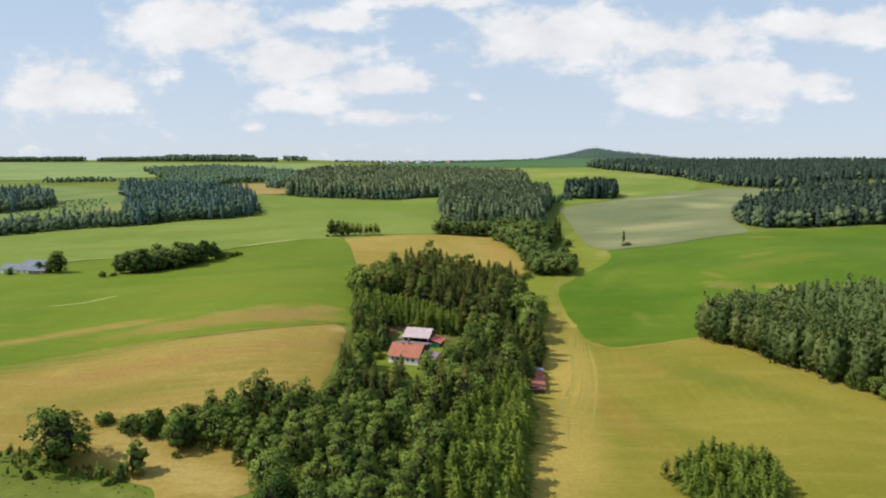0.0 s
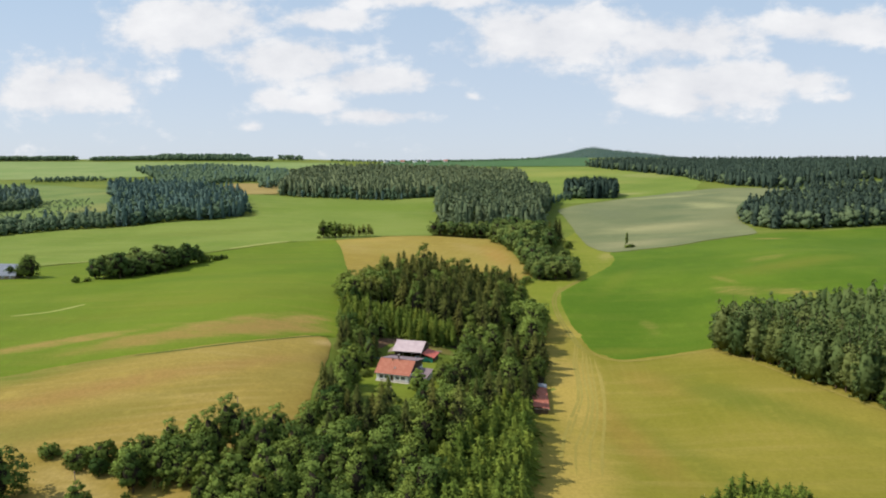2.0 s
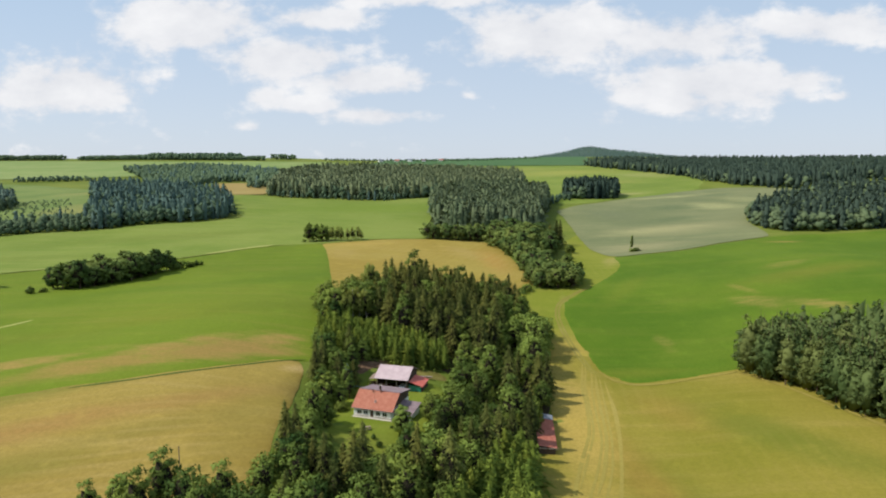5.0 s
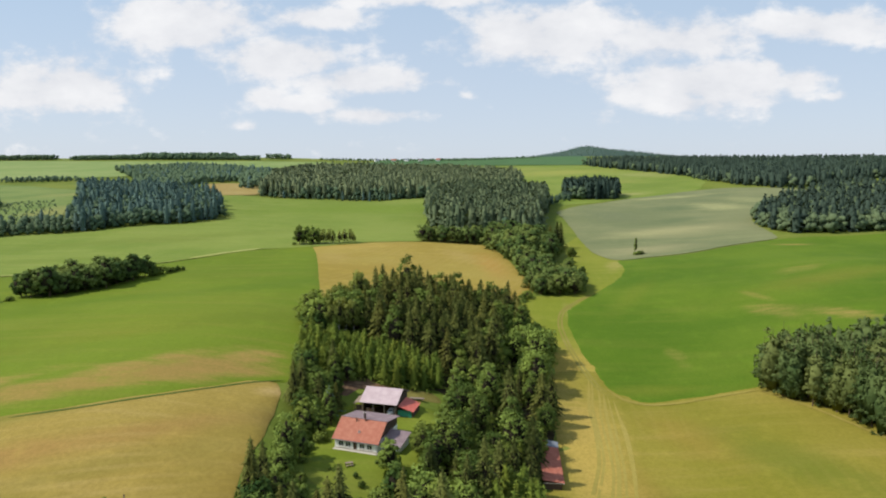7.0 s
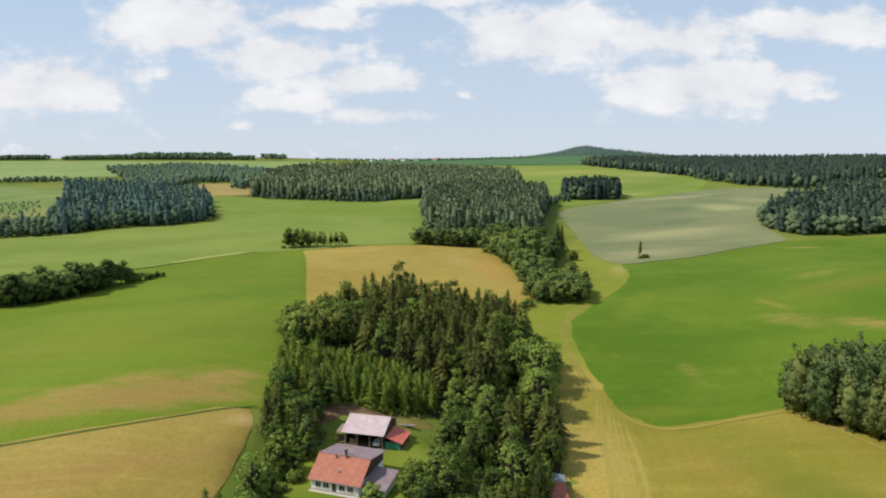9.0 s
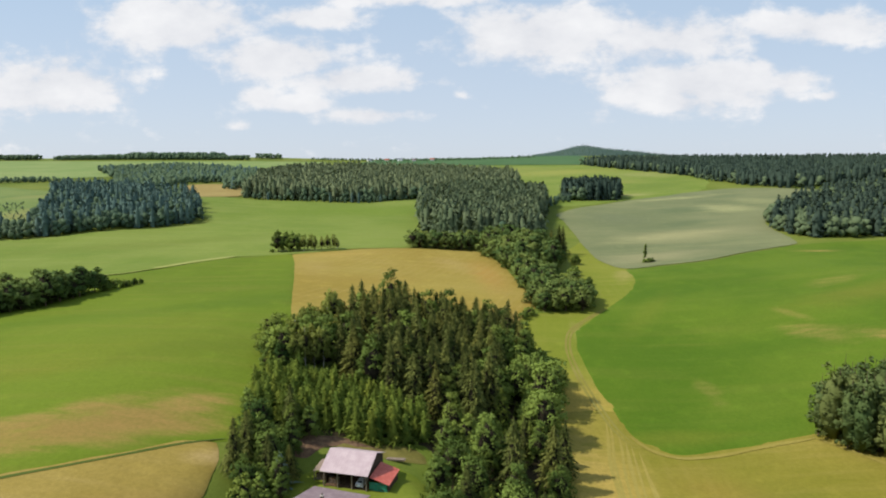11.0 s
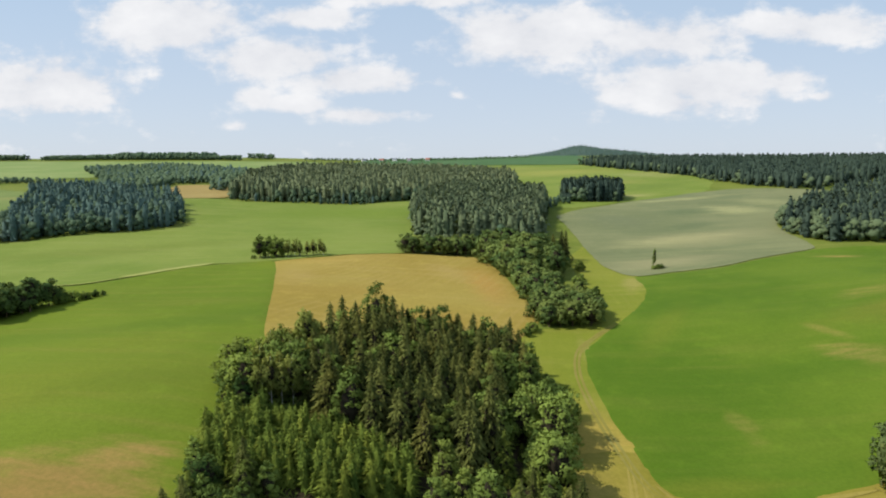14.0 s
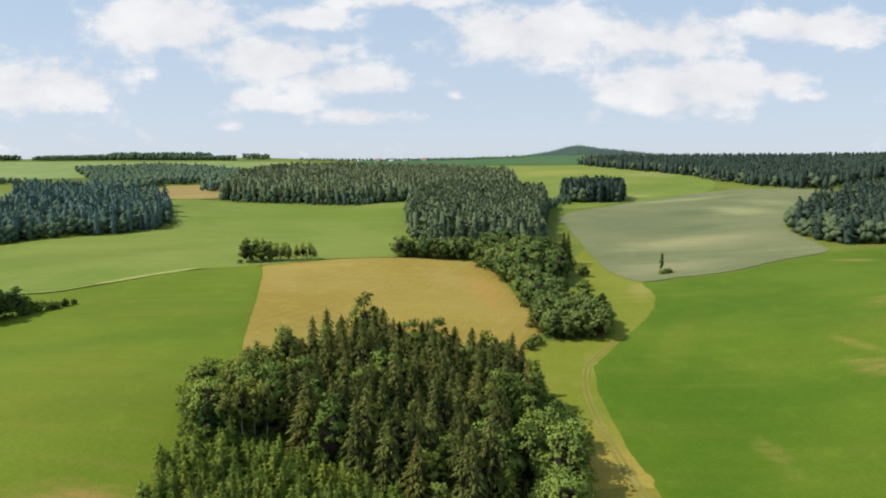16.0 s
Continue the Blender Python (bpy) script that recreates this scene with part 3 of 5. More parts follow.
field("field_light_green", "light green pasture on the far slope",
      [(82, 890), (104, 810), (175, 855), (300, 930), (358, 1080), (320, 1250), (243, 1500), (127, 1560), (-90, 1630), (-120, 1400), (20, 1150)], UPPER, 0.2, 24, 3)
field("field_hay", "mown yellow hayfield with curved swath lines",
      [(50, 302), (54, 288), (60, 280), (69, 280), (98, 288), (114, 268), (124, 240), (134, 218), (152, 197), (220, 150), (240, 60), (150, 20), (30, 60),
       (8, 110), (10, 145), (11, 170), (14, 205), (23, 234), (25, 262), (27, 298)], HAYFIELD, 0.20, 4, 0.6)
field("field_meadow_strip", "olive meadow strip beside the wood and the crop",
      [(50, 300), (47, 322), (46, 350), (50, 370), (59, 386), (75, 412), (91, 443), (99, 476), (102, 505), (92, 540), (91, 610), (70, 560), (64, 480), (62, 430), (60, 408), (42, 398), (26, 392), (16, 368), (18, 346),
       (26, 335), (26, 310), (26, 297)], MEADOW, 0.17, 5, 0.8)
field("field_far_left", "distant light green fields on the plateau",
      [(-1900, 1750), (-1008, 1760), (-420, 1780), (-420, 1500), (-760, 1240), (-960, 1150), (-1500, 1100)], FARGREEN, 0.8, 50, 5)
field("field_brown_far", "small dry brown field between the woods",
      [(-293, 862), (-300, 960), (-342, 1020), (-430, 1030), (-380, 900), (-335, 848)], BROWNFIELD, 0.8, 20, 3)
field("field_clearing", "light green replanted clearing between the woods",
      [(-380, 610), (-405, 640), (-425, 720), (-470, 800), (-530, 880), (-600, 970), (-760, 1060), (-900, 1060), (-760, 880), (-640, 760), (-560, 620), (-450, 555)], CLEARING, 0.6, 14, 3)
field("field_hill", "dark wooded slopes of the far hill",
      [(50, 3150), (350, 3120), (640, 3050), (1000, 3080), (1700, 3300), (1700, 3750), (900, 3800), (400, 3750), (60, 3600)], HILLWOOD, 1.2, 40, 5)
field("field_weeds", "rank green weeds below the tree line",
      [(-170, 118), (-150, 136), (-128, 139.5), (-116, 134), (-100, 132.5), (-82, 131), (-74, 126), (-66, 127), (-52, 124), (-56, 100), (-170, 90)], WEEDS, 0.30, 3, 1.2)
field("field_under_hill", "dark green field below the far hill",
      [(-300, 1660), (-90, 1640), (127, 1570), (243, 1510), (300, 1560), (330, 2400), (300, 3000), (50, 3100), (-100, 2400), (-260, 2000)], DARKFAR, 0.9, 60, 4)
field("garden_lawn", "bright green lawn round the cottage",
      [(-40, 205), (-37, 197), (-28, 193), (-18, 196), (-12, 206), (-10, 220), (-8, 240), (-14, 247), (-20, 249), (-35, 244), (-39, 238), (-40, 225)], LAWN, 0.10, 2, 0.5)


def strip(name, label, line, width, mat, up, kind="structure"):
    """A narrow draped band along a line, tapering at its ends."""
    pts = []
    for i in range(len(line) - 1):
        a, b = Vector(line[i]), Vector(line[i + 1])
        a0, b1 = Vector(line[max(i - 1, 0)]), Vector(line[min(i + 2, len(line) - 1)])
        m = max(2, int((b - a).length / 2.5))
        for j in range(m):
            u = j / m
            pts.append(a * (2 * u ** 3 - 3 * u * u + 1) + b * (3 * u * u - 2 * u ** 3) + (b - a0) * 0.4 * (u ** 3 - 2 * u * u + u) + (b1 - a) * 0.4 * (u ** 3 - u * u))
    pts.append(Vector(line[-1]))
    P = np.array([tuple(p) for p in pts])
    d = unit(np.gradient(P, axis=0))
    side = np.stack([-d[:, 1], d[:, 0]], 1)
    n = len(P)
    f = np.arange(n) / (n - 1)
    w = width * np.minimum(1, np.minimum(f, 1 - f) * 8 + 0.12)
    w = w * (1 + 0.3 * np.array([noise.noise((x * 0.15, y * 0.15, 1)) for x, y in P]))
    rows_ = [P + side * (w * k)[:, None] for k in (-0.5, 0.0, 0.5)]
    V = np.concatenate(rows_)
    V = np.column_stack([V, land(V[:, 0], V[:, 1]) + up])
    F = [(k * n + i, k * n + i + 1, (k + 1) * n + i + 1, (k + 1) * n + i) for k in range(2) for i in range(n - 1)]
    ob = new(name, mesh_of(name, V, np.array(F)[:, ::-1], mat, True))
    return tagged(ob, label, "track", kind=kind)


def unit(v):
    return v / np.maximum(np.linalg.norm(v, axis=-1, keepdims=True), 1e-6)


EDGE = [(66, 402), (46, 374), (40.5, 350), (41, 322), (45.5, 290), (50, 279)]
for shift in (-0.8, 0.8):
    strip("track_rut", "pale wheel rut along the crop's edge", [(x - 1.6 + shift, y) for x, y in EDGE], 0.95, TRACKGRASS, 0.27)
SWATH = [(21, 178), (25, 200), (30, 218), (34.5, 236), (37, 254), (38.5, 270), (40.5, 284), (42, 296)]
for k in range(7):
    strip("hay_swath", "raked swath of pale cut hay", [(x + 1.9 * k * (1.0 - 0.35 * i / 7) + 0.4 * math.sin(y * 0.11 + 0.7 * k) + 0.3 * math.sin(k * 5.1), y - 0.9 * k + 2.5 * math.sin(k * 2.3)) for i, (x, y) in enumerate(SWATH[k % 2:8 - k // 3])],
          0.75 + 0.35 * (k % 3 == 0), DRYHAY, 0.26)
strip("verge_crop", "pale dry verge along the green crop", [(47, 287), (51, 279), (58, 274.5), (69, 275.2), (84, 279), (98, 281.5)], 1.5, VERGE, 0.34)
strip("verge_pines", "bare pale verge below the pines", [(97.5, 282.5), (108, 265.5), (118.6, 238.5), (128.8, 216.8), (148, 195.5)], 1.3, VERGE, 0.34)
strip("streak_lower", "pale trampled streak in the green crop", [(-203, 265), (-190, 272), (-182, 285)], 1.9, DRYGRASS, 0.36)
strip("streak_middle", "pale trampled streak in the crop", [(-277, 406), (-262, 417)], 2.6, DRYGRASS, 0.52)
strip("streak_upper", "pale trampled streak between two crops", [(-192, 464), (-182, 477), (-170, 496), (-159, 512)], 4.6, DRYGRASS, 0.54)
strip("streak_faint", "faint pale line between two crops", [(-228, 441), (-205, 446), (-192, 463)], 1.5, DRYGRASS, 0.52)


strip("field_ditch", "dark grassy ditch between stubble and crop", [(-116, 210.5), (-103, 214.5), (-95, 218.2), (-84, 225), (-75, 232), (-65, 241), (-57.5, 246)], 0.9, DITCH, 0.40)
field("forest_floor_upper", "brown litter under the tall trees, darkened in colour as shade",
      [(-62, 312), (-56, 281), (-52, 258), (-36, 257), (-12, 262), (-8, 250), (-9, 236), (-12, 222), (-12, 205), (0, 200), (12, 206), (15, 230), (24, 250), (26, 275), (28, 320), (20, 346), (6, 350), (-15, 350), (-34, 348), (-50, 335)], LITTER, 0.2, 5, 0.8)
field("forest_floor_lower", "brown litter under the mixed trees, darkened in colour as shade",
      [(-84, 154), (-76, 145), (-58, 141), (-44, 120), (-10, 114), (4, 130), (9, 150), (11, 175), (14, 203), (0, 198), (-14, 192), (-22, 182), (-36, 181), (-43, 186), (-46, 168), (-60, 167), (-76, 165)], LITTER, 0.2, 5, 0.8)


# ---- trees ----
def ico(rng, c, r, squash=1.0, lumps=0.18):
    """A rough 20-faced lump of triangles."""
    g = (1 + 5 ** 0.5) / 2
    p = unit(np.array([(-1, g, 0), (1, g, 0), (-1, -g, 0), (1, -g, 0), (0, -1, g), (0, 1, g), (0, -1, -g), (0, 1, -g), (g, 0, -1), (g, 0, 1), (-g, 0, -1), (-g, 0, 1)], float))
    f = np.array([(0, 11, 5), (0, 5, 1), (0, 1, 7), (0, 7, 10), (0, 10, 11), (1, 5, 9), (5, 11, 4), (11, 10, 2), (10, 7, 6), (7, 1, 8), (3, 9, 4), (3, 4, 2), (3, 2, 6), (3, 6, 8), (3, 8, 9), (4, 9, 5), (2, 4, 11), (6, 2, 10), (8, 6, 7), (9, 8, 1)])
    p = p * r * (1 + lumps * rng.standard_normal((12, 1)))
    p[:, 2] *= squash
    return p + c, f


def join(pieces):
    vs, fs, n = [], [], 0
    for v, f, *_ in pieces:
        vs.append(v)
        fs.append(f + n)
        n += len(v)
    if all(len(p) > 2 for p in pieces):
        return np.concatenate(vs), np.concatenate(fs), np.concatenate([p[2] for p in pieces])
    return np.concatenate(vs), np.concatenate(fs)


def tips(p, u, v):
    """Three-cornered leaf sprays: centres and half axes (n, 3)."""
    verts = np.stack([p - u * 0.8 - v, p + u * 1.3 - v * 0.1, p - u * 0.5 + v], 1).reshape(-1, 3)
    return verts, np.arange(len(verts)).reshape(-1, 3)


def broad_crown(rng, tall, wide, leaves, leaf, lobes, low=0.18, hang=0.0, full=0.55, core=0.54):
    """A broadleaf crown: boughs of many small leaf sprays over an uneven dome, dark and open within."""
    mid = tall * (low + (1 - low) * 0.44)
    half = tall * (1 - low) * 0.54
    lean = rng.normal(0, 0.10 * wide, 2)
    k = np.arange(lobes)
    up = 1 - 1.72 * (k + 0.5) / lobes
    ang = k * 2.399 + rng.uniform(0, 0.9, lobes)
    ring = np.sqrt(np.maximum(0.02, 1 - np.abs(up - 0.0) ** 2)) * np.where(up > 0, 1 - 0.25 * up, 1.0)
    ring = np.where(up < 0, np.maximum(ring, 0.86), ring)
    side = 1 + 0.14 * np.sin(ang * 2 + rng.uniform(0, 6)) + 0.10 * np.sin(ang * 3 + up * 4 + rng.uniform(0, 6))
    reach = rng.uniform(0.70, 0.98, lobes) * side
    d0 = np.stack([np.cos(ang) * ring, np.sin(ang) * ring, up], 1)
    r = wide * rng.uniform(0.18, 0.36, lobes)
    c = d0 * reach[:, None] * np.array([wide * 0.78, wide * 0.78, half * 0.88])
    c[:, 2] += mid + rng.normal(0, 0.03 * tall, lobes)
    c[:, :2] += lean * (up[:, None] * 0.5 + 0.5)
    pieces = []
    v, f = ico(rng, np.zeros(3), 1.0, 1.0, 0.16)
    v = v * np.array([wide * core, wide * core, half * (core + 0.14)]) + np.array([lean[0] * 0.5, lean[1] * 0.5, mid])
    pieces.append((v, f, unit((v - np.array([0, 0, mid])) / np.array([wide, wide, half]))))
    for ci, di, ri in zip(c, d0, r):
        n = max(10, int(leaves / lobes * (ri / r.mean()) ** 1.7))
        d = unit(rng.standard_normal((n, 3)) + di * 0.5 + np.array([0, 0, 0.45]))
        p = ci + d * (ri * rng.uniform(full, 1.22, (n, 1))) * np.array([1, 1, 0.8 + hang])
        p[:, 2] -= hang * ri * rng.uniform(0, 1.6, n)
        nrm = unit(d + 0.6 * rng.standard_normal((n, 3)))
        s1 = unit(np.cross(nrm, rng.standard_normal((n, 3))) - np.array([0, 0, hang * 1.5]))
        s = leaf * rng.uniform(0.55, 1.4, (n, 1))
        v, f = tips(p, s1 * s, np.cross(nrm, s1) * s * 0.7)
        pieces.append((v, f, unit(np.repeat(d * 0.58 + nrm * 0.26 + di * 0.50, 3, 0))))
    return (*join(pieces), 20)   # the first faces are the inner core, coloured apart from the leaves


def spruce_crown(rng, tall, wide, whorls, arms, low=0.08, droop=0.45, ragged=0.2, sprays=2, n=8, core=0.4, peak=0.52):
    """A spruce crown: whorls of drooping branch sprays on a narrow dark core."""
    pieces = []
    ang = np.linspace(0, 2 * np.pi, n, endpoint=False)
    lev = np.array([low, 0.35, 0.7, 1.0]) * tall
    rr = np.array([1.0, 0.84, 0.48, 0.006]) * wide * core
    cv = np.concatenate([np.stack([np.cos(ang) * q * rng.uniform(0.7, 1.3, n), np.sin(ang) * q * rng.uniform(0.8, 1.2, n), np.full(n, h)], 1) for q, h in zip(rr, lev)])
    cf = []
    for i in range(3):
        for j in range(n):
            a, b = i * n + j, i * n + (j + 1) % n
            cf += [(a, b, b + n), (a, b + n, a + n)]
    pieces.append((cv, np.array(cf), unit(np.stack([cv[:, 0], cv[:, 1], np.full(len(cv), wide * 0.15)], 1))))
    P, U, V, N = [], [], [], []
    for w in range(whorls):
        f = w / (whorls - 1)
        z = tall * (low + (0.985 - low) * f)
        reach = wide * (1 - f) ** peak * (0.75 + 0.25 * np.sin(np.pi * min(1, f * 3 + 0.25))) + 0.12
        m = max(3, int(arms * (0.5 + 0.5 * (1 - f))))
        for a in range(m):
            th = 2 * np.pi * (a + 0.5 * (w % 2)) / m + rng.normal(0, 0.3)
            L = reach * max(0.35, 1 + rng.normal(0, ragged))
            out = np.array([np.cos(th), np.sin(th), 0.0])
            side = np.array([-np.sin(th), np.cos(th), 0.0])
            lift = rng.normal(0, 0.12)
            for s in range(sprays):
                q = (s + 0.7) / sprays
                down = (-droop * q * q + 0.06 + lift) * L
                for wing in (-1, 1):
                    N.append(unit(out * 0.5 + np.array([0, 0, 0.7]) + side * wing * 0.5 + rng.normal(0, 0.3, 3)))
                    P.append(out * L * q + side * wing * 0.10 * L * (1.2 - q) + np.array([0, 0, z + down + rng.normal(0, 0.08)]))
                    U.append((out + side * wing * rng.uniform(0.2, 0.8) + np.array([0, 0, -droop * 1.5 * q + rng.normal(0, 0.15)])) * L * 0.60 / sprays)
                    V.append((side + np.array([0, 0, rng.normal(0, 0.5) - 0.3 * wing])) * (0.11 * wide * (1.15 - 0.5 * q) * (0.5 + 0.5 * (1 - f)) + 0.07))
    v, f = tips(np.array(P), np.array(U), np.array(V))
    pieces.append((v, f, np.repeat(np.array(N), 3, 0)))
    return (*join(pieces), len(cf) * 2 // 3)   # the first faces are the core's lower part, coloured apart from the needles


def trunk_mesh(rng, tall, r, limbs=0, reach=1.0):
    """A tapered, slightly bent trunk with rising limbs."""
    pieces = []

    def stick(a, b, ra, rb, n=7, bend=0.0):
        a, b = np.array(a, float), np.array(b, float)
        ax = unit(b - a)
        s = unit(np.cross(ax, np.array([0.31, 0.87, 0.37])))
        t = np.cross(ax, s)
        ang = np.linspace(0, 2 * np.pi, n, endpoint=False)
        ringd = np.cos(ang)[:, None] * s + np.sin(ang)[:, None] * t
        vs = []
        for k in range(4):
            f = k / 3
            mid = a + (b - a) * f + s * bend * np.sin(np.pi * f)
            vs.append(mid + ringd * (ra + (rb - ra) * f))
        v = np.concatenate(vs)
        fs = []
        for k in range(3):
            for j in range(n):
                i0, i1 = k * n + j, k * n + (j + 1) % n
                fs += [(i0, i1, i1 + n), (i0, i1 + n, i0 + n)]
        pieces.append((v, np.array(fs)))

    stick((0, 0, -0.6), (0, 0, tall), r, r * 0.18, 8, tall * 0.012)
    for k in range(limbs):
        th = k * 2.4 + rng.uniform(0, 0.6)
        z = tall * rng.uniform(0.25, 0.7)
        stick((0, 0, z), (np.cos(th) * reach * 0.6, np.sin(th) * reach * 0.6, z + reach * 0.7), r * 0.4, r * 0.08, 5, 0.1)
    return join(pieces)


def tree(name, label, crown, leaf_mat, trunk, bark, group, dense=False):
    """One tree kept under the ground as a pattern: an Empty with trunk and crown."""
    top = new(name)
    tagged(top, label, "tree", group)
    # open crowns get the core painted dark as shade, dense ones keep leaf colour
    c = new("crown", mesh_of("crown", crown[0], crown[1], [leaf_mat, leaf_mat if dense else CORE_SHADE], True, np.arange(len(crown[1])) < crown[3], crown[2]))
    t = new("trunk", mesh_of("trunk", *trunk, bark, True))
    c.parent = t.parent = top
    return top


def place_tree(pattern, x, y, size, rng, sink=0.0, first=set()):
    m = Matrix.Translation((x, y, land1(x, y) - sink)) @ Matrix.Rotation(rng.uniform(0, 6.283), 4, "Z") @ Matrix.Diagonal((size * rng.uniform(0.9, 1.12), size * rng.uniform(0.9, 1.12), size, 1))
    if pattern.name not in first:
        first.add(pattern.name)
        pattern.matrix_basis = m
        return pattern
    return copy_thing(pattern, m)


R = np.random.default_rng(7)
G_WOOD = "trees of the cottage wood"
SPRUCES = [tree("spruce_tree", "tall dark green spruce with drooping boughs", spruce_crown(R, 21, w, 26, 11, lo, 0.5, 0.26, 3, 8, 0.46), SPRUCE_LEAF,
                trunk_mesh(R, 21, 0.26), BARK, G_WOOD) for w, lo in ((4.3, 0.22), (3.8, 0.16), (4.7, 0.26), (4.0, 0.10))]
YOUNGS = [tree("young_spruce", "young bright green spruce in a close stand", spruce_crown(R, 9, w, 15, 8, 0.02, 0.25, 0.32, 2), YOUNG_LEAF,
               trunk_mesh(R, 8, 0.12), BARK, "young spruce stand", True) for w in (2.6, 3.0)]
BROADS = [tree(nm, lb, broad_crown(R, t, w, 1850, 0.38, n, -0.02, 0.0, 0.38), BROAD_LEAF, trunk_mesh(R, t * 0.7, 0.28, 5, w), BARK, G_WOOD)
          for nm, lb, t, w, n in (("broadleaf_tree", "full-crowned green broadleaf tree", 14, 5.9, 34), ("spreading_tree", "wide spreading broadleaf tree with dense leaves", 13, 6.6, 38),
                                  ("tall_leafy_tree", "tall leafy tree with an uneven crown", 17.5, 5.4, 40), ("young_leafy_tree", "slim young broadleaf tree", 13.5, 4.2, 30))]
BIRCHES = [tree("birch_tree", "slender birch with white trunk and light leaves", broad_crown(R, t, w, 1300, 0.34, 34, 0.34, 0.5, 0.2, 0.4), BIRCH_LEAF,
                trunk_mesh(R, t * 0.92, 0.11, 5, w * 0.8), WHITE_BARK, G_WOOD) for t, w in ((18, 3.4), (16, 3.0))]
LARCHES = [tree("larch_tree", "light green larch with soft feathery boughs", spruce_crown(R, 17, w, 28, 13, 0.04, 0.3, 0.22, 3, 8, 0.5), LARCH_LEAF,
                trunk_mesh(R, 17, 0.22), BARK, G_WOOD) for w in (4.2, 3.6)]
YOUNG_BIRCHES = [tree("young_birch", "slim young birch with light feathery leaves", broad_crown(R, 9.5, w, 900, 0.24, 28, 0.06, 0.35, 0.2, 0.35), BIRCH_LEAF,
                      trunk_mesh(R, 8.8, 0.08, 4, w), WHITE_BARK, "young birches") for w in (1.7, 2.0)]
PINES = [tree("pine_tree", "grey-green pine of the sloping plantation", broad_crown(R, t, w, 1150, 0.36, 42, lo, 0.0, 0.3, 0.64), PINE_LEAF,
              trunk_mesh(R, t * 0.95, 0.2, 4, w * 0.7), BARK, "pines of the plantation", True) for t, w, lo in ((18.5, 3.3, -0.05), (19.5, 3.1, -0.05), (17.5, 3.5, -0.06))]
SLIM_TREE = tree("tall_slim_tree", "tall slim leafy tree standing over the wood", broad_crown(R, 26, 2.7, 1900, 0.38, 44, 0.12, 0.1), BROAD_LEAF, trunk_mesh(R, 22, 0.22, 5, 2), BARK, G_WOOD)
THIN_BIRCH = tree("thin_birch", "thin-crowned birch in a row by the meadow", broad_crown(R, 14, 4.2, 800, 0.40, 26, 0.08, 0.35, 0.2, 0.40), BIRCH_LEAF, trunk_mesh(R, 12.5, 0.12, 4, 2.2), WHITE_BARK, G_WOOD)
BLUE_SPRUCE = tree("blue_spruce", "pale blue-green spruce beside the cottage garden", spruce_crown(R, 10, 2.6, 18, 10, 0.03, 0.25, 0.25, 2), BLUE_LEAF, trunk_mesh(R, 9.5, 0.14), BARK, G_WOOD)
BUSHES = [tree("bush", "rounded dark green bush at the field's edge", broad_crown(R, t, w, 800, 0.30, 22, 0.02), BROAD_LEAF,
               trunk_mesh(R, t * 0.5, 0.1, 4, w), BARK, "bushes at the field edges") for t, w in ((4.5, 2.6), (3.6, 3.0))]


HEDGE = [tree(nm, lb, broad_crown(R, t, w, 760, 0.58, n * 2, 0.03, 0.0, 0.4), HEDGE_LEAF, trunk_mesh(R, t * 0.6, 0.26, 3, w), BARK, "trees of the field hedges")
         for nm, lb, t, w, n in (("hedge_tree", "round green tree in a field hedge", 12, 5.2, 11), ("hedge_tree", "wide green tree in a field hedge", 11, 5.8, 11), ("hedge_tree", "tall green tree in a field hedge", 15, 4.8, 13))]


def scatter(outline, gap, rng, keep_out=()):
    """Loosely spaced places within an outline."""
    o = np.asarray(outline, float)
    lo, hi = o.min(0), o.max(0)
    out = []
    row = 0
    y = lo[1]
    while y < hi[1]:
        x = lo[0] + (gap / 2 if row % 2 else 0)
        while x < hi[0]:
            out.append((x + rng.normal(0, gap * 0.22), y + rng.normal(0, gap * 0.22)))
            x += gap
        y += gap * 0.87
        row += 1
    p = np.array(out)
    ok = inside(o, p[:, 0], p[:, 1])
    for k in keep_out:
        ok &= ~inside(k, p[:, 0], p[:, 1])
    return p[ok]


def stand(outline, gap, kinds, odds, sizes, seed, keep_out=(), clear=()):
    """Trees of a few kinds scattered in an outline, away from the places (x, y, radius) in clear."""
    rng = np.random.default_rng(seed)
    for x, y in scatter(outline, gap, rng, keep_out):
        if any((x - a) ** 2 + (y - b) ** 2 < c * c for a, b, c in clear):
            continue
        k = kinds[rng.choice(len(kinds), p=np.array(odds) / sum(odds))]
        place_tree(k, x, y, rng.uniform(*sizes), rng)


FRONT = [(-41, 206), (-42, 188), (-34, 182), (-22, 184), (-15, 196), (-13, 210)]
YARD = [(-38.5, 206), (-37, 201), (-29, 198), (-21, 201), (-15, 208), (-12, 222), (-7, 236), (-6, 249), (-22, 254), (-38, 254), (-39.5, 238), (-37.5, 222)]
SHED = [(16.5, 217), (27, 216), (30, 248), (20.5, 249)]
TALL = [(-43, 294), (-30, 285), (-14, 279), (2, 279), (10, 300), (14, 325), (16, 350), (-4, 355), (-18, 352), (-34, 349), (-46, 330)]
stand(TALL, 5.2, SPRUCES + BROADS[2:4], (4, 4, 4, 4, 2, 2), (0.80, 1.10), 11)
stand([(-63, 312), (-58, 284), (-54, 296), (-46, 298), (-44, 305), (-48, 335), (-56, 332)], 5.2, BIRCHES + BROADS[:2], (2, 2, 1, 1), (0.88, 1.12), 12)
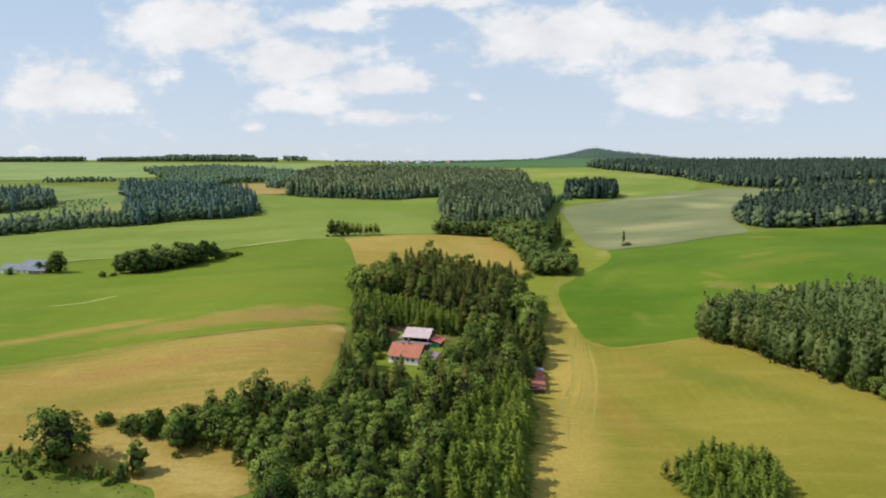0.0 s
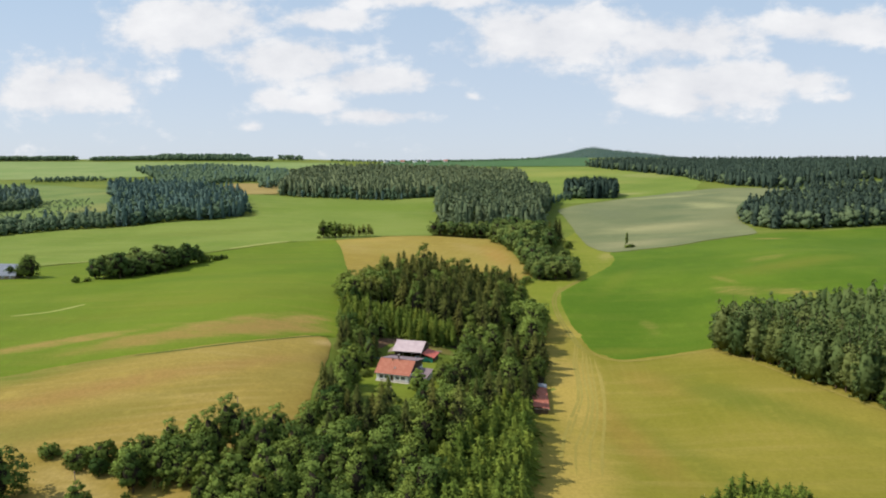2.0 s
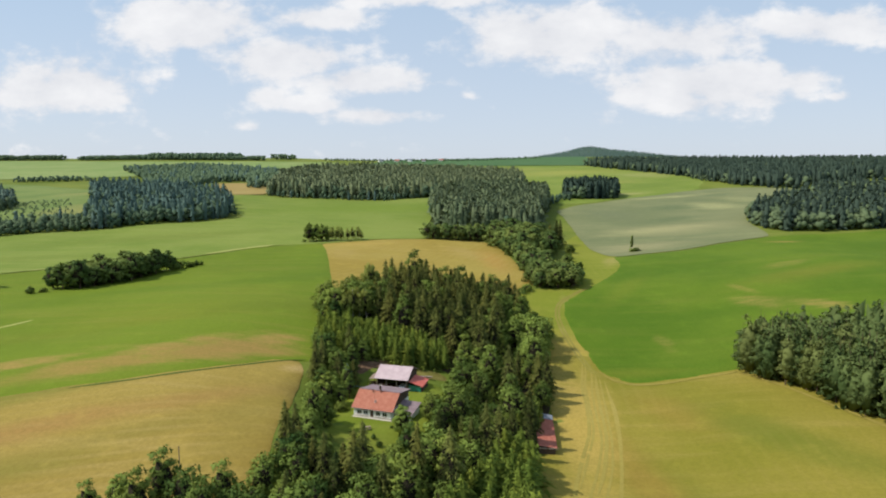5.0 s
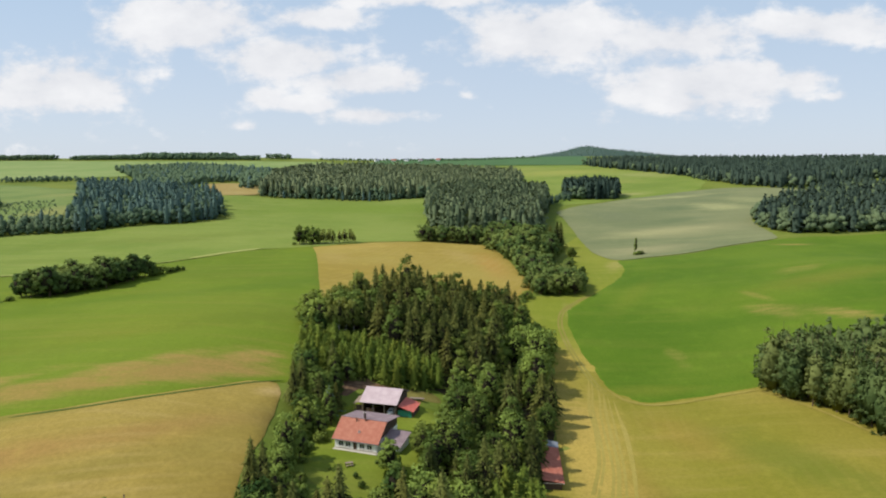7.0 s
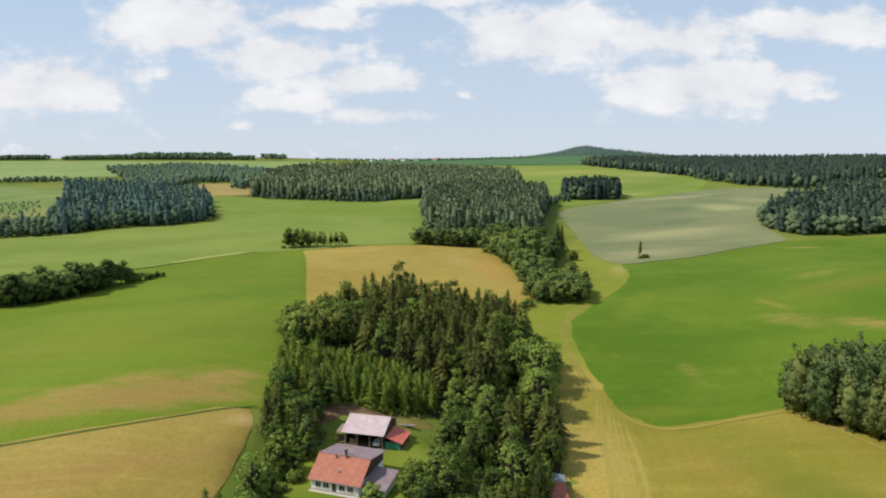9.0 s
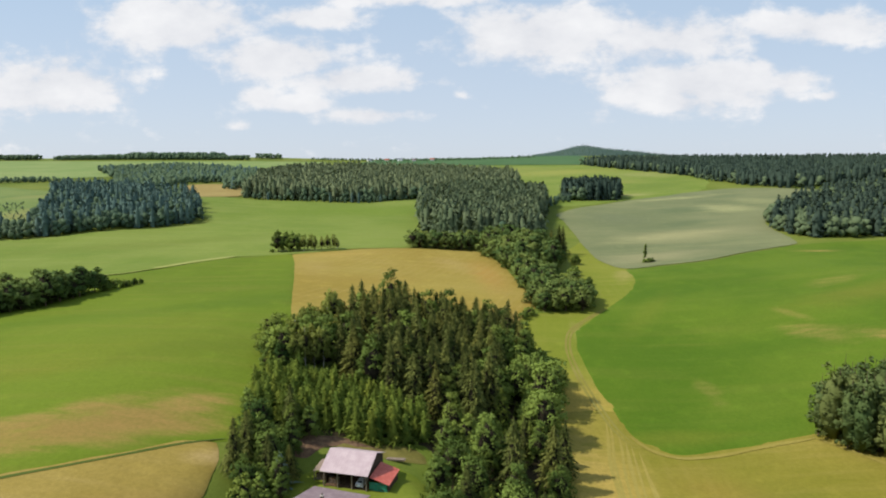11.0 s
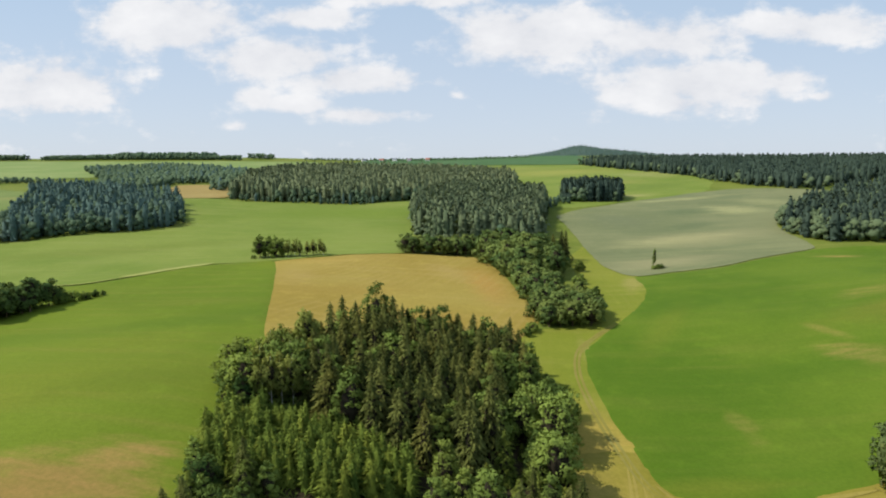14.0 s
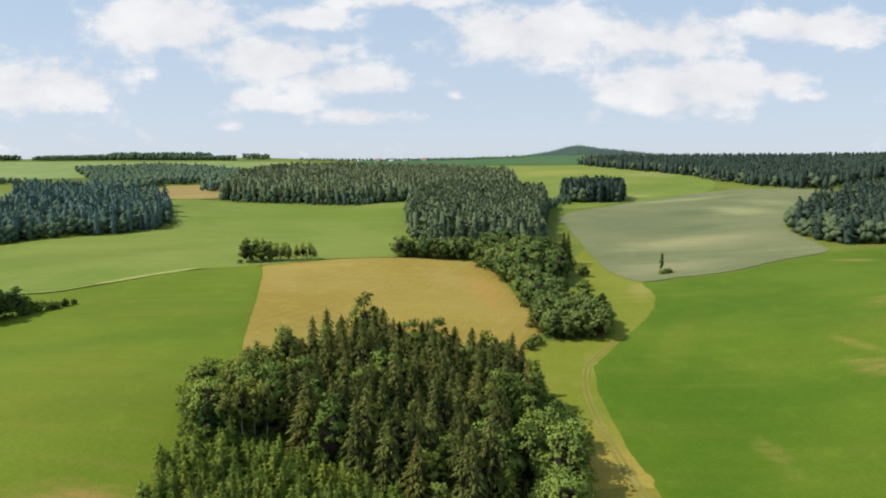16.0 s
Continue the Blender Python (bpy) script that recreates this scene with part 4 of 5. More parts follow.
stand([(-61, 287), (-59, 264), (-52, 258), (-44, 257), (-36, 258), (-26, 257), (-18, 258.5), (-12, 263), (-12, 275), (-30, 281), (-44, 285.5), (-56, 284)], 2.8, YOUNGS, (1, 1), (0.72, 1.1), 13)
stand([(-54, 258), (-51, 228), (-37, 224), (-37, 236), (-35, 254)], 4.4, SPRUCES[:1] + BROADS + LARCHES, (1.5, 3, 2, 2, 3, 1, 1), (0.42, 0.66), 14, (YARD,))
stand([(-50, 226), (-46, 200), (-39, 200), (-39, 224)], 3.8, BROADS[3:] + BUSHES + LARCHES[1:], (2, 2, 2, 0.6), (0.40, 0.85), 55, (YARD,))
stand([(-58, 286), (-44, 287), (-42, 297), (-57, 300)], 3.6, BUSHES, (1, 1), (0.8, 1.3), 57)
YOUNG_PLOT = [(-13, 130), (-11, 156), (-2, 183), (6, 203), (13, 212), (16, 206), (13.5, 176), (9, 140), (6, 126)]
# the large crowns of the wood's sunny side, one by one: kind, place, size
B, L, S = BROADS, LARCHES, SPRUCES
BIG = [(B[0], 10, 322, 1.15), (B[1], 20.5, 313, 1.2), (B[0], 23.5, 297, 1.12), (B[1], 1.5, 330, 1.1), (B[1], 14.5, 303, 1.25), (B[0], 26.5, 307, 0.95), (B[3], 25, 322, 0.85),
       (B[2], 19, 330, 0.8), (B[0], 6.5, 298, 1.0), (L[0], 9, 281, 1.42), (L[1], 4.5, 274, 1.1), (L[0], 11, 262, 1.3), (S[3], 24.3, 262, 0.86), (B[0], 22, 280, 1.05), (L[1], 16.5, 274, 1.05),
       (B[1], -4, 250, 0.92), (B[3], -6.8, 240, 0.75), (L[0], 4.5, 234, 1.1), (L[1], 17, 247, 1.0), (S[1], 10, 246, 0.95), (S[0], 20.5, 255, 0.85), (B[1], -4.8, 221, 1.0), (B[0], -6.5, 212, 0.95),
       (B[1], 2, 214, 0.95), (S[3], 9.5, 214, 0.82), (S[1], 5.5, 204, 0.78), (L[0], 12, 227, 0.95), (B[3], -1, 263, 0.85), (B[2], 4, 256, 0.85)]
BIG += [(S[2], -21, 349, 0.98), (S[0], -14, 351, 0.95), (B[2], -9, 350, 1.12), (S[2], -3.5, 351, 1.0), (S[0], 2, 350, 0.98), (B[2], 7, 349, 1.0), (S[2], 11.5, 347, 0.92), (B[2], -17, 345, 1.1),
        (B[0], -65, 304, 0.95), (B[3], -63, 295, 0.9), (B[3], -61.5, 288, 0.62), (B[3], -58, 262, 0.5), (B[3], -56, 257, 0.5)]
for k, x, y, size in BIG:
    place_tree(k, x, y, size, R)
stand([(4, 278), (-8, 268), (-10, 250), (-9, 240), (-13, 222), (-13, 205), (8, 200), (14, 215), (16, 240), (25, 246), (27, 275), (29, 320), (22, 342), (14, 325), (11, 300)], 5.4,
      BROADS + LARCHES + SPRUCES[:2], (3, 3, 2, 3, 2, 2, 1, 1), (0.5, 0.85), 15, (YARD, SHED), [(x, y, 4.6 * size) for _, x, y, size in BIG])
stand([(-10, 204), (-18, 196), (-24, 193), (-24, 165), (-14, 135), (4, 130), (8, 150), (10, 172), (15, 205)], 6.6, SPRUCES[:3] + BROADS + LARCHES, (1, 1, 0.5, 3, 3, 3, 2, 1, 0.5), (0.6, 0.98), 16, (YARD, FRONT, YOUNG_PLOT))
stand(YOUNG_PLOT, 3.3, YOUNGS, (1, 1), (0.85, 1.45), 17, (SHED,))
stand([(-44, 204), (-46, 190), (-46, 166), (-30, 150), (-22, 160), (-24, 193), (-36, 197)], 5.4, SPRUCES[:2] + BROADS[:3] + LARCHES[1:], (2, 2, 2, 1, 2, 1), (0.5, 0.85), 18, (YARD, FRONT))
stand([(-40, 196), (-40, 186), (-30, 183), (-20, 185), (-15, 195), (-16, 200), (-24, 192), (-34, 191)], 4.2, BUSHES, (1, 1), (0.7, 1.1), 28)
stand([(-86, 154), (-76, 143), (-58, 140), (-44, 118), (-10, 112), (-10, 134), (-20, 160), (-34, 152), (-46, 164), (-60, 168), (-76, 166)], 4.3, BROADS + YOUNG_BIRCHES, (3, 2, 3, 5, 2, 2), (0.50, 0.78), 19)
PINE_EDGE = [(96, 285), (108, 266), (119.5, 239.5), (129.5, 218), (149, 203), (172, 205), (152, 218), (140, 240), (130, 262), (118, 290)]
stand(PINE_EDGE, 4.2, PINES, (1, 1, 1), (0.92, 1.2), 20)
stand([(128, 222), (136, 206), (150, 194), (160, 200), (140, 216)], 4.2, BROADS[:2], (1, 1), (0.42, 0.6), 21)
stand([(50, 151), (58, 157), (68, 161), (73, 155), (72, 142), (66, 136), (52, 136)], 2.5, YOUNGS, (1, 1), (0.72, 1.12), 22)
for x, y, s in ((47.2, 153.5, 1.05), (49.0, 151.0, 0.8), (50.6, 155.0, 1.35), (52.0, 153.5, 1.0)):
    place_tree(YOUNG_BIRCHES[int(x) % 2], x, y, s, R)
stand([(-219, 345), (-200, 350), (-188, 364), (-180, 390), (-184, 400), (-196, 388), (-210, 368), (-222, 352)], 5.2, HEDGE, (2, 2, 1), (0.9, 1.15), 23)
for x, y, size in ((-180.5, 398, 1.7), (-178, 404, 1.4), (-176, 409, 1.2), (-174.5, 414, 1.0), (-173, 418.5, 0.8), (-182, 402, 1.6)):
    place_tree(BUSHES[int(y) % 2], x, y, size, R)
stand([(22, 494), (30, 440), (32, 416), (31, 398), (38, 393), (56, 398), (60, 410), (57, 424), (46, 442), (43, 470), (38, 500)], 5.6, HEDGE, (3, 3, 2), (0.72, 1.0), 24)
stand([(8, 552), (18, 507), (24, 492), (42, 498), (52, 484), (56, 510), (54, 545), (40, 570), (12, 566)], 6.2, HEDGE, (3, 3, 2), (1.05, 1.35), 53)
for x, y, size in ((62, 545, 1.0), (66, 553, 0.95), (60, 536, 0.88), (58, 556, 0.85), (64, 538, 0.7)):
    place_tree(SPRUCES[int(y) % 2], x, y, size, R)
# the clump at the yellow meadow's corner: full trees, then thin birches
for x, y, size in ((-136, 531, 1.05), (-131.5, 534.5, 0.98), (-126, 533, 0.98), (-123.5, 536.5, 0.85)):
    place_tree(BROADS[3], x, y, size * 1.1, R)
for x, y, size in ((-118.5, 534, 0.85), (-114.5, 537, 0.98), (-111, 535.5, 0.9), (-106.5, 538, 0.84), (-103, 540, 0.92), (-98.5, 541, 0.92), (-96, 539, 0.7)):
    place_tree(THIN_BIRCH, x, y, size, R)
stand([(-45, 554), (-8, 553), (12, 554), (12, 568), (-45, 566)], 6.0, HEDGE, (1, 1, 1), (0.8, 1.1), 26)
for x, y, s in ((-107, 158, 1.1), (-97, 155, 1.5), (-92, 156, 1.6), (-90, 152, 1.2), (121, 525.5, 1.0), (117.5, 524.5, 0.9), (-224, 338, 1.1), (-219, 341, 0.9), (62, 480, 1.6), (70, 520, 1.8), (66, 455, 1.3), (27, 392, 1.3), (24, 386, 1.1)):
    place_tree(BUSHES[int(abs(x)) % 2], x, y, s, R)
for k, x, y, s in ((BROADS[0], -106, 138.5, 1.05), (BROADS[3], -84.5, 135.5, 0.68), (SLIM_TREE, 117.5, 526.5, 0.56), (SPRUCES[1], -266, 356, 0.62), (BROADS[0], -262, 352, 0.95), (BROADS[1], -284, 366, 0.5), (BROADS[3], -273, 352, 0.4), (BROADS[0], -290, 349, 0.35), (BROADS[1], -308, 350, 0.45), (BROADS[3], -19.5, 204.5, 0.62), (BROADS[0], -13, 212, 0.55), (BROADS[1], -12, 218, 0.5),
                   (SPRUCES[3], 13.2, 214, 0.72), (SPRUCES[1], 15.0, 222, 0.75), (SPRUCES[0], 15.4, 229.5, 0.82), (BROADS[0], 16.6, 236, 0.75), (BROADS[1], 17.2, 243, 0.7), (SPRUCES[0], 17.5, 346, 0.85), (SPRUCES[3], 19.5, 338, 0.8), (SPRUCES[1], 18, 331, 0.85), (BLUE_SPRUCE, -41, 234, 0.9), (BLUE_SPRUCE, -43.5, 229, 0.7), (SPRUCES[3], -43, 187, 0.78), (SPRUCES[3], -40.5, 182, 0.7), (SLIM_TREE, -42.5, 357, 1.0), (BROADS[2], -32, 349, 1.35), (SPRUCES[2], -26, 347, 1.2), (BIRCHES[1], -48, 318, 1.4), (BIRCHES[0], -53.5, 290.5, 0.95), (BIRCHES[1], -51, 291.5, 1.0), (BIRCHES[0], -48.6, 292.6, 0.9), (BIRCHES[1], -46.2, 294, 1.0), (BIRCHES[0], -50, 296, 1.0), (BROADS[3], -57.5, 288, 0.8), (BROADS[0], -60, 296, 0.9), (BROADS[3], -56, 283, 0.6), (BROADS[2], -46, 299, 1.0), (BROADS[2], -53, 300, 0.9)):
    place_tree(k, x, y, s, R)
for x, y, size in ((-27, 200.7, 0.36), (-23.2, 207, 0.24), (-20, 202.5, 0.42), (-30.5, 198.5, 0.3), (-33.5, 203, 0.22), (-25, 198, 0.4)):
    place_tree(BUSHES[int(y) % 2], x, y, size, R)
stand([(-128, 142), (-118, 133), (-100, 131), (-82, 132), (-84, 137), (-100, 137.5), (-116, 140)], 3.2, BUSHES + YOUNG_BIRCHES, (1, 1, 2, 2), (0.42, 0.75), 27)
stand([(-126, 141), (-108, 135.5), (-92, 132), (-88, 134.5), (-106, 138.5), (-124, 143.5)], 2.4, YOUNG_BIRCHES, (1, 1), (0.42, 0.6), 56)


# ---- far woods: uncountable trees in one mass each ----
FAR_R = np.random.default_rng(5)


def cone_crown(rng, tall, wide, sprays=60, n=5):
    """A far conifer: boughs standing out of a narrow dark body, open between them."""
    lev = np.array([0.0, 0.45, 0.75, 0.92, 1.0])
    rr = np.array([0.78, 1.0, 0.74, 0.40, 0.06]) * wide
    ang = np.linspace(0, 2 * np.pi, n, endpoint=False)
    V, D, F = [], [], []
    for k, h in enumerate((0.03, 0.5, 0.86)):
        q = np.interp(h, lev, rr) * 0.58
        d = np.stack([np.cos(ang), np.sin(ang), np.full(n, -0.2 + h)], 1)
        V.append(np.stack([np.cos(ang) * q, np.sin(ang) * q, np.full(n, h * tall)], 1) * rng.uniform(0.85, 1.15, (n, 1)))
        D.append(unit(d))
    for k in range(2):
        for j in range(n):
            a, b = k * n + j, k * n + (j + 1) % n
            F += [(a, b, b + n), (a, b + n, a + n)]
    F += [(2 * n + j, 2 * n + (j + 1) % n, 3 * n) for j in range(n)]
    V = np.concatenate(V + [np.array([[0.0, 0.0, tall]])])
    D = np.concatenate(D + [np.array([[0.0, 0.0, 1.0]])])
    f = 1 - rng.uniform(0.0, 0.97, sprays) ** 1.1
    th = np.arange(sprays) * 2.399 + rng.normal(0, 0.3, sprays)
    q = np.interp(f, lev, rr) * rng.uniform(0.60, 1.0, sprays)
    out = np.stack([np.cos(th), np.sin(th), np.zeros(sprays)], 1)
    side = np.stack([-np.sin(th), np.cos(th), np.zeros(sprays)], 1)
    up = np.array([0, 0, 1.0])
    p = out * q[:, None] + up * (f * tall)[:, None]
    size = wide * rng.uniform(0.20, 0.40, (sprays, 1)) * (1.1 - 0.55 * f[:, None])
    v, fc = tips(p, (out * 0.9 - up * rng.uniform(0.1, 0.7, (sprays, 1))) * size, (side + up * rng.normal(0, 0.6, (sprays, 1))) * size)
    nn = unit(out * 0.8 + up * (0.1 + 0.8 * f)[:, None] + rng.normal(0, 0.3, (sprays, 3)))
    return join([(V, np.array(F), D), (v, fc, np.repeat(nn, 3, 0))])


def dome_crown(rng, tall, wide, lobes, sprays=5):
    """A far broadleaf tree: soft overlapping lumps with a few sprays on each."""
    k = np.arange(lobes)
    f = (k + 0.5) / lobes
    ang = k * 2.399 + rng.uniform(0, 0.8, lobes)
    rad = wide * 0.52 * np.sin(np.pi * (0.2 + 0.75 * f)) * rng.uniform(0.5, 1.1, lobes)
    c = np.stack([np.cos(ang) * rad, np.sin(ang) * rad, tall * (0.14 + 0.70 * f)], 1)
    r = wide * rng.uniform(0.34, 0.52, lobes)
    pieces = []
    mid = np.array([0, 0, tall * 0.4])
    for ci, ri in zip(c, r):
        v, fc = ico(rng, ci, ri, 0.9, 0.12)
        pieces.append((v, fc, unit(0.7 * unit(v - ci) + 0.5 * unit(v - mid) + np.array([0, 0, 0.15]))))
        d = unit(rng.standard_normal((sprays, 3)) + np.array([0, 0, 0.5]))
        p = ci + d * ri * rng.uniform(0.92, 1.12, (sprays, 1))
        s1 = unit(np.cross(d, rng.standard_normal((sprays, 3))))
        sz = ri * rng.uniform(0.25, 0.5, (sprays, 1))
        v, fc = tips(p, s1 * sz, np.cross(d, s1) * sz)
        pieces.append((v, fc, np.repeat(d, 3, 0)))
    return join(pieces)


FAR_SPRUCE = [cone_crown(FAR_R, t, w) for t, w in ((17.6, 4.0), (18.4, 3.6), (17.0, 4.3), (18.8, 3.5))]
FAR_BROADS = [dome_crown(FAR_R, t, w, 5) for t, w in ((13.5, 5.2), (12.0, 5.6), (14.5, 4.8), (13.0, 5.0))]
TINY_SPRUCE = [cone_crown(FAR_R, t, w, 24, 4) for t, w in ((17.5, 4.6), (18.5, 4.2), (16.0, 5.0))]
TINY_BROADS = [dome_crown(FAR_R, 13.5, 6.4, 3, 3) for _ in range(3)]


def far_wood(name, label, outline, gap, share, sizes, seed, tiny=False, needles=None, leaves=None, crowns=None):
    """share: the part of conifers."""
    rng = np.random.default_rng(seed)
    pts = scatter(outline, gap, rng)
    z = land(pts[:, 0], pts[:, 1])
    pieces, which = [], []
    for (x, y), zz in zip(pts, z):
        conifer = rng.random() < share
        v, f, nn = crowns[rng.integers(3)][:3] if crowns else ((TINY_SPRUCE if conifer else TINY_BROADS) if tiny else (FAR_SPRUCE if conifer else FAR_BROADS))[rng.integers(4 if not tiny else 3)]
        s = rng.uniform(*sizes)
        a = rng.uniform(0, 6.283)
        c, d = np.cos(a) * s, np.sin(a) * s
        w = np.stack([v[:, 0] * c - v[:, 1] * d + x, v[:, 0] * d + v[:, 1] * c + y, v[:, 2] * s + zz - 0.4], 1)
        k, m = np.cos(a), np.sin(a)
        pieces.append((w, f, np.stack([nn[:, 0] * k - nn[:, 1] * m, nn[:, 0] * m + nn[:, 1] * k, nn[:, 2]], 1)))
        which.append(np.full(len(f), 0 if conifer else 1))
    v, f, nn = join(pieces)
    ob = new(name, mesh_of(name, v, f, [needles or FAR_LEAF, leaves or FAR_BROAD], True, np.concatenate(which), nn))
    return tagged(ob, label, "wood", kind="stuff")


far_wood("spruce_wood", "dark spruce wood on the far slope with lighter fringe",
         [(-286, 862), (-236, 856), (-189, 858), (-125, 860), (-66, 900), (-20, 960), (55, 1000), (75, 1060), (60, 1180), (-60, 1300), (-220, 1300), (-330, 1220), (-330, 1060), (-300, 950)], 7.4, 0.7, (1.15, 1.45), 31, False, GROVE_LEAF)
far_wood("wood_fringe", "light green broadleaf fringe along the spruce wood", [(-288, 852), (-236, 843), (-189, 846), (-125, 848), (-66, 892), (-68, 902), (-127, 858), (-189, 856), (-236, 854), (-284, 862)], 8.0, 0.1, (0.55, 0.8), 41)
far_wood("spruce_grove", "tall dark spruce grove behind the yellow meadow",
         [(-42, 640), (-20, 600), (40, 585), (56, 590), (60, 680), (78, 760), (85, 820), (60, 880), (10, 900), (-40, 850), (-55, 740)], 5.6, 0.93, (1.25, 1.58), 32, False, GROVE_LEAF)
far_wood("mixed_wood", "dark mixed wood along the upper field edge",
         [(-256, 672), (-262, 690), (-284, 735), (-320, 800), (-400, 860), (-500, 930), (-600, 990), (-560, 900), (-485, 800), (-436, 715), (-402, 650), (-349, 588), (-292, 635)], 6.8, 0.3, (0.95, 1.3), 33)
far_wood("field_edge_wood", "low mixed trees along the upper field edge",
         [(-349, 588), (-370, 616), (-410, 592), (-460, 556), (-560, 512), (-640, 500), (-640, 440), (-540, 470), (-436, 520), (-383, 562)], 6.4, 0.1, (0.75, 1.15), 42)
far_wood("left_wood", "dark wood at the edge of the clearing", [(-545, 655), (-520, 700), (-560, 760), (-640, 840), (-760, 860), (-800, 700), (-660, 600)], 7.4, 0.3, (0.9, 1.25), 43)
far_wood("clearing_scrub", "low young trees scattered on the clearing", [(-400, 640), (-450, 600), (-530, 640), (-570, 700), (-560, 800), (-520, 800), (-450, 700)], 9.0, 0.0, (0.16, 0.30), 49, True)
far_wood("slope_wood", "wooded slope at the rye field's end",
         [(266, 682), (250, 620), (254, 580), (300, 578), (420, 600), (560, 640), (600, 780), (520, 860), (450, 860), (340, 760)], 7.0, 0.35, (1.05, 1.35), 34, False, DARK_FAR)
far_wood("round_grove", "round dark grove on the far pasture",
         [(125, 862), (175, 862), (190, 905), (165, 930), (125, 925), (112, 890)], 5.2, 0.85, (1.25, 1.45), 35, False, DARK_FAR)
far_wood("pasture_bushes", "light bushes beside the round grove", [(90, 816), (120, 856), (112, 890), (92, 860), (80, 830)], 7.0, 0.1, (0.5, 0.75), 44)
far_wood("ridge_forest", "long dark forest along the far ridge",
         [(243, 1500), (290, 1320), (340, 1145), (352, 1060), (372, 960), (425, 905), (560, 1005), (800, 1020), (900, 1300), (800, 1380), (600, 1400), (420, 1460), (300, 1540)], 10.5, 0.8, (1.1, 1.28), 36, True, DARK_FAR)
far_wood("ridge_fringe", "paler bushes below the ridge forest", [(338, 1080), (350, 1030), (400, 935), (412, 945), (364, 1040), (350, 1085)], 10.0, 0.0, (0.45, 0.7), 45, True)
far_wood("valley_wood", "broadleaf woods across the far valley",
         [(-317, 900), (-330, 1040), (-300, 1200), (-420, 1300), (-560, 1480), (-720, 1560), (-830, 1440), (-650, 1200), (-510, 960), (-440, 930), (-450, 1060), (-380, 1060), (-360, 980)], 10.5, 0.05, (0.8, 1.2), 37, True)
far_wood("far_bushes", "scattered bushes between distant fields", [(-840, 1110), (-740, 1150), (-700, 1180), (-800, 1170), (-860, 1140)], 9.0, 0.0, (0.5, 0.9), 46, True)
far_wood("skyline_wood", "thin dark woods on the skyline",
         [(-1190, 1800), (-1080, 1850), (-900, 1850), (-640, 1835), (-640, 1865), (-900, 1920), (-1080, 1920), (-1190, 1850)], 8.5, 0.0, (0.95, 1.3), 38, True)
far_wood("skyline_rise", "taller wood rising over the skyline, tinted blue for haze", [(-1010, 1862), (-870, 1850), (-720, 1860), (-720, 1895), (-1010, 1895)], 9.0, 0.0, (1.3, 1.9), 54, True)
far_wood("skyline_wood_west", "dark wood edge on the western skyline", [(-1700, 1760), (-1260, 1830), (-1260, 1870), (-1700, 1830)], 8.5, 0.0, (1.1, 1.45), 47, True)
far_wood("skyline_hedges", "low tree line and gardens at the horizon",
         [(-480, 1900), (-300, 1880), (0, 1850), (180, 1900), (180, 1925), (0, 1890), (-300, 1915), (-480, 1930)], 11.0, 0.0, (0.45, 0.75), 39, True)
far_wood("skyline_clump", "small dark clump of trees on the horizon", [(-640, 1900), (-560, 1895), (-560, 1930), (-640, 1930)], 11.0, 0.0, (1.1, 1.5), 40, True)
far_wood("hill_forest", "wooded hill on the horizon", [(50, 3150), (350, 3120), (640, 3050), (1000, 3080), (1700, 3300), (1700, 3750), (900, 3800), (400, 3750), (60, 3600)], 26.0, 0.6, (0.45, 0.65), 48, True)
PINE_MASS = [broad_crown(FAR_R, t, 3.2, 430, 0.46, 26, -0.05, 0.0, 0.3, 0.66) for t in (18, 19, 20)]
far_wood("pine_plantation", "grey-green pines filling the plantation behind its edge", [(118.5, 290.5), (130.5, 262.5), (140.5, 240.5), (152.5, 218.5), (172, 205.5), (205, 208), (205, 292), (172, 301), (128, 293)], 4.2, 1.0, (0.92, 1.2), 51, False, PINE_LEAF, None, PINE_MASS)
far_wood("rough_scrub", "rank weeds and low scrub below the tree line", [(-150, 134), (-128, 139), (-116, 133), (-100, 132), (-82, 133), (-72, 124), (-60, 128), (-50, 124), (-60, 108), (-150, 104)], 2.6, 0.0, (0.04, 0.10), 50, True, None, SCRUB_LEAF)


# ---- the farmstead ----
def box(lo, hi, bm=None):
    bm = bm or bmesh.new()
    r = bmesh.ops.create_cube(bm, size=1)
    bmesh.ops.scale(bm, vec=[h - l for l, h in zip(lo, hi)], verts=r["verts"])
    bmesh.ops.translate(bm, vec=[(h + l) / 2 for l, h in zip(lo, hi)], verts=r["verts"])
    return bm


def rounded(lo, hi, edge=0.03):
    bm = box(lo, hi)
    bmesh.ops.bevel(bm, geom=bm.edges[:], offset=edge, segments=2, affect="EDGES")
    return bm


def slab(corners, thick):
    """A tilted sheet of even thickness."""
    bm = bmesh.new()
    up = [bm.verts.new(c) for c in corners]
    dn = [bm.verts.new((c[0], c[1], c[2] - thick)) for c in corners]
    bm.faces.new(up)
    bm.faces.new(dn[::-1])
    for i in range(len(up)):
        bm.faces.new((up[i - 1], dn[i - 1], dn[i], up[i]))
    bmesh.ops.recalc_face_normals(bm, faces=bm.faces)
    return bm


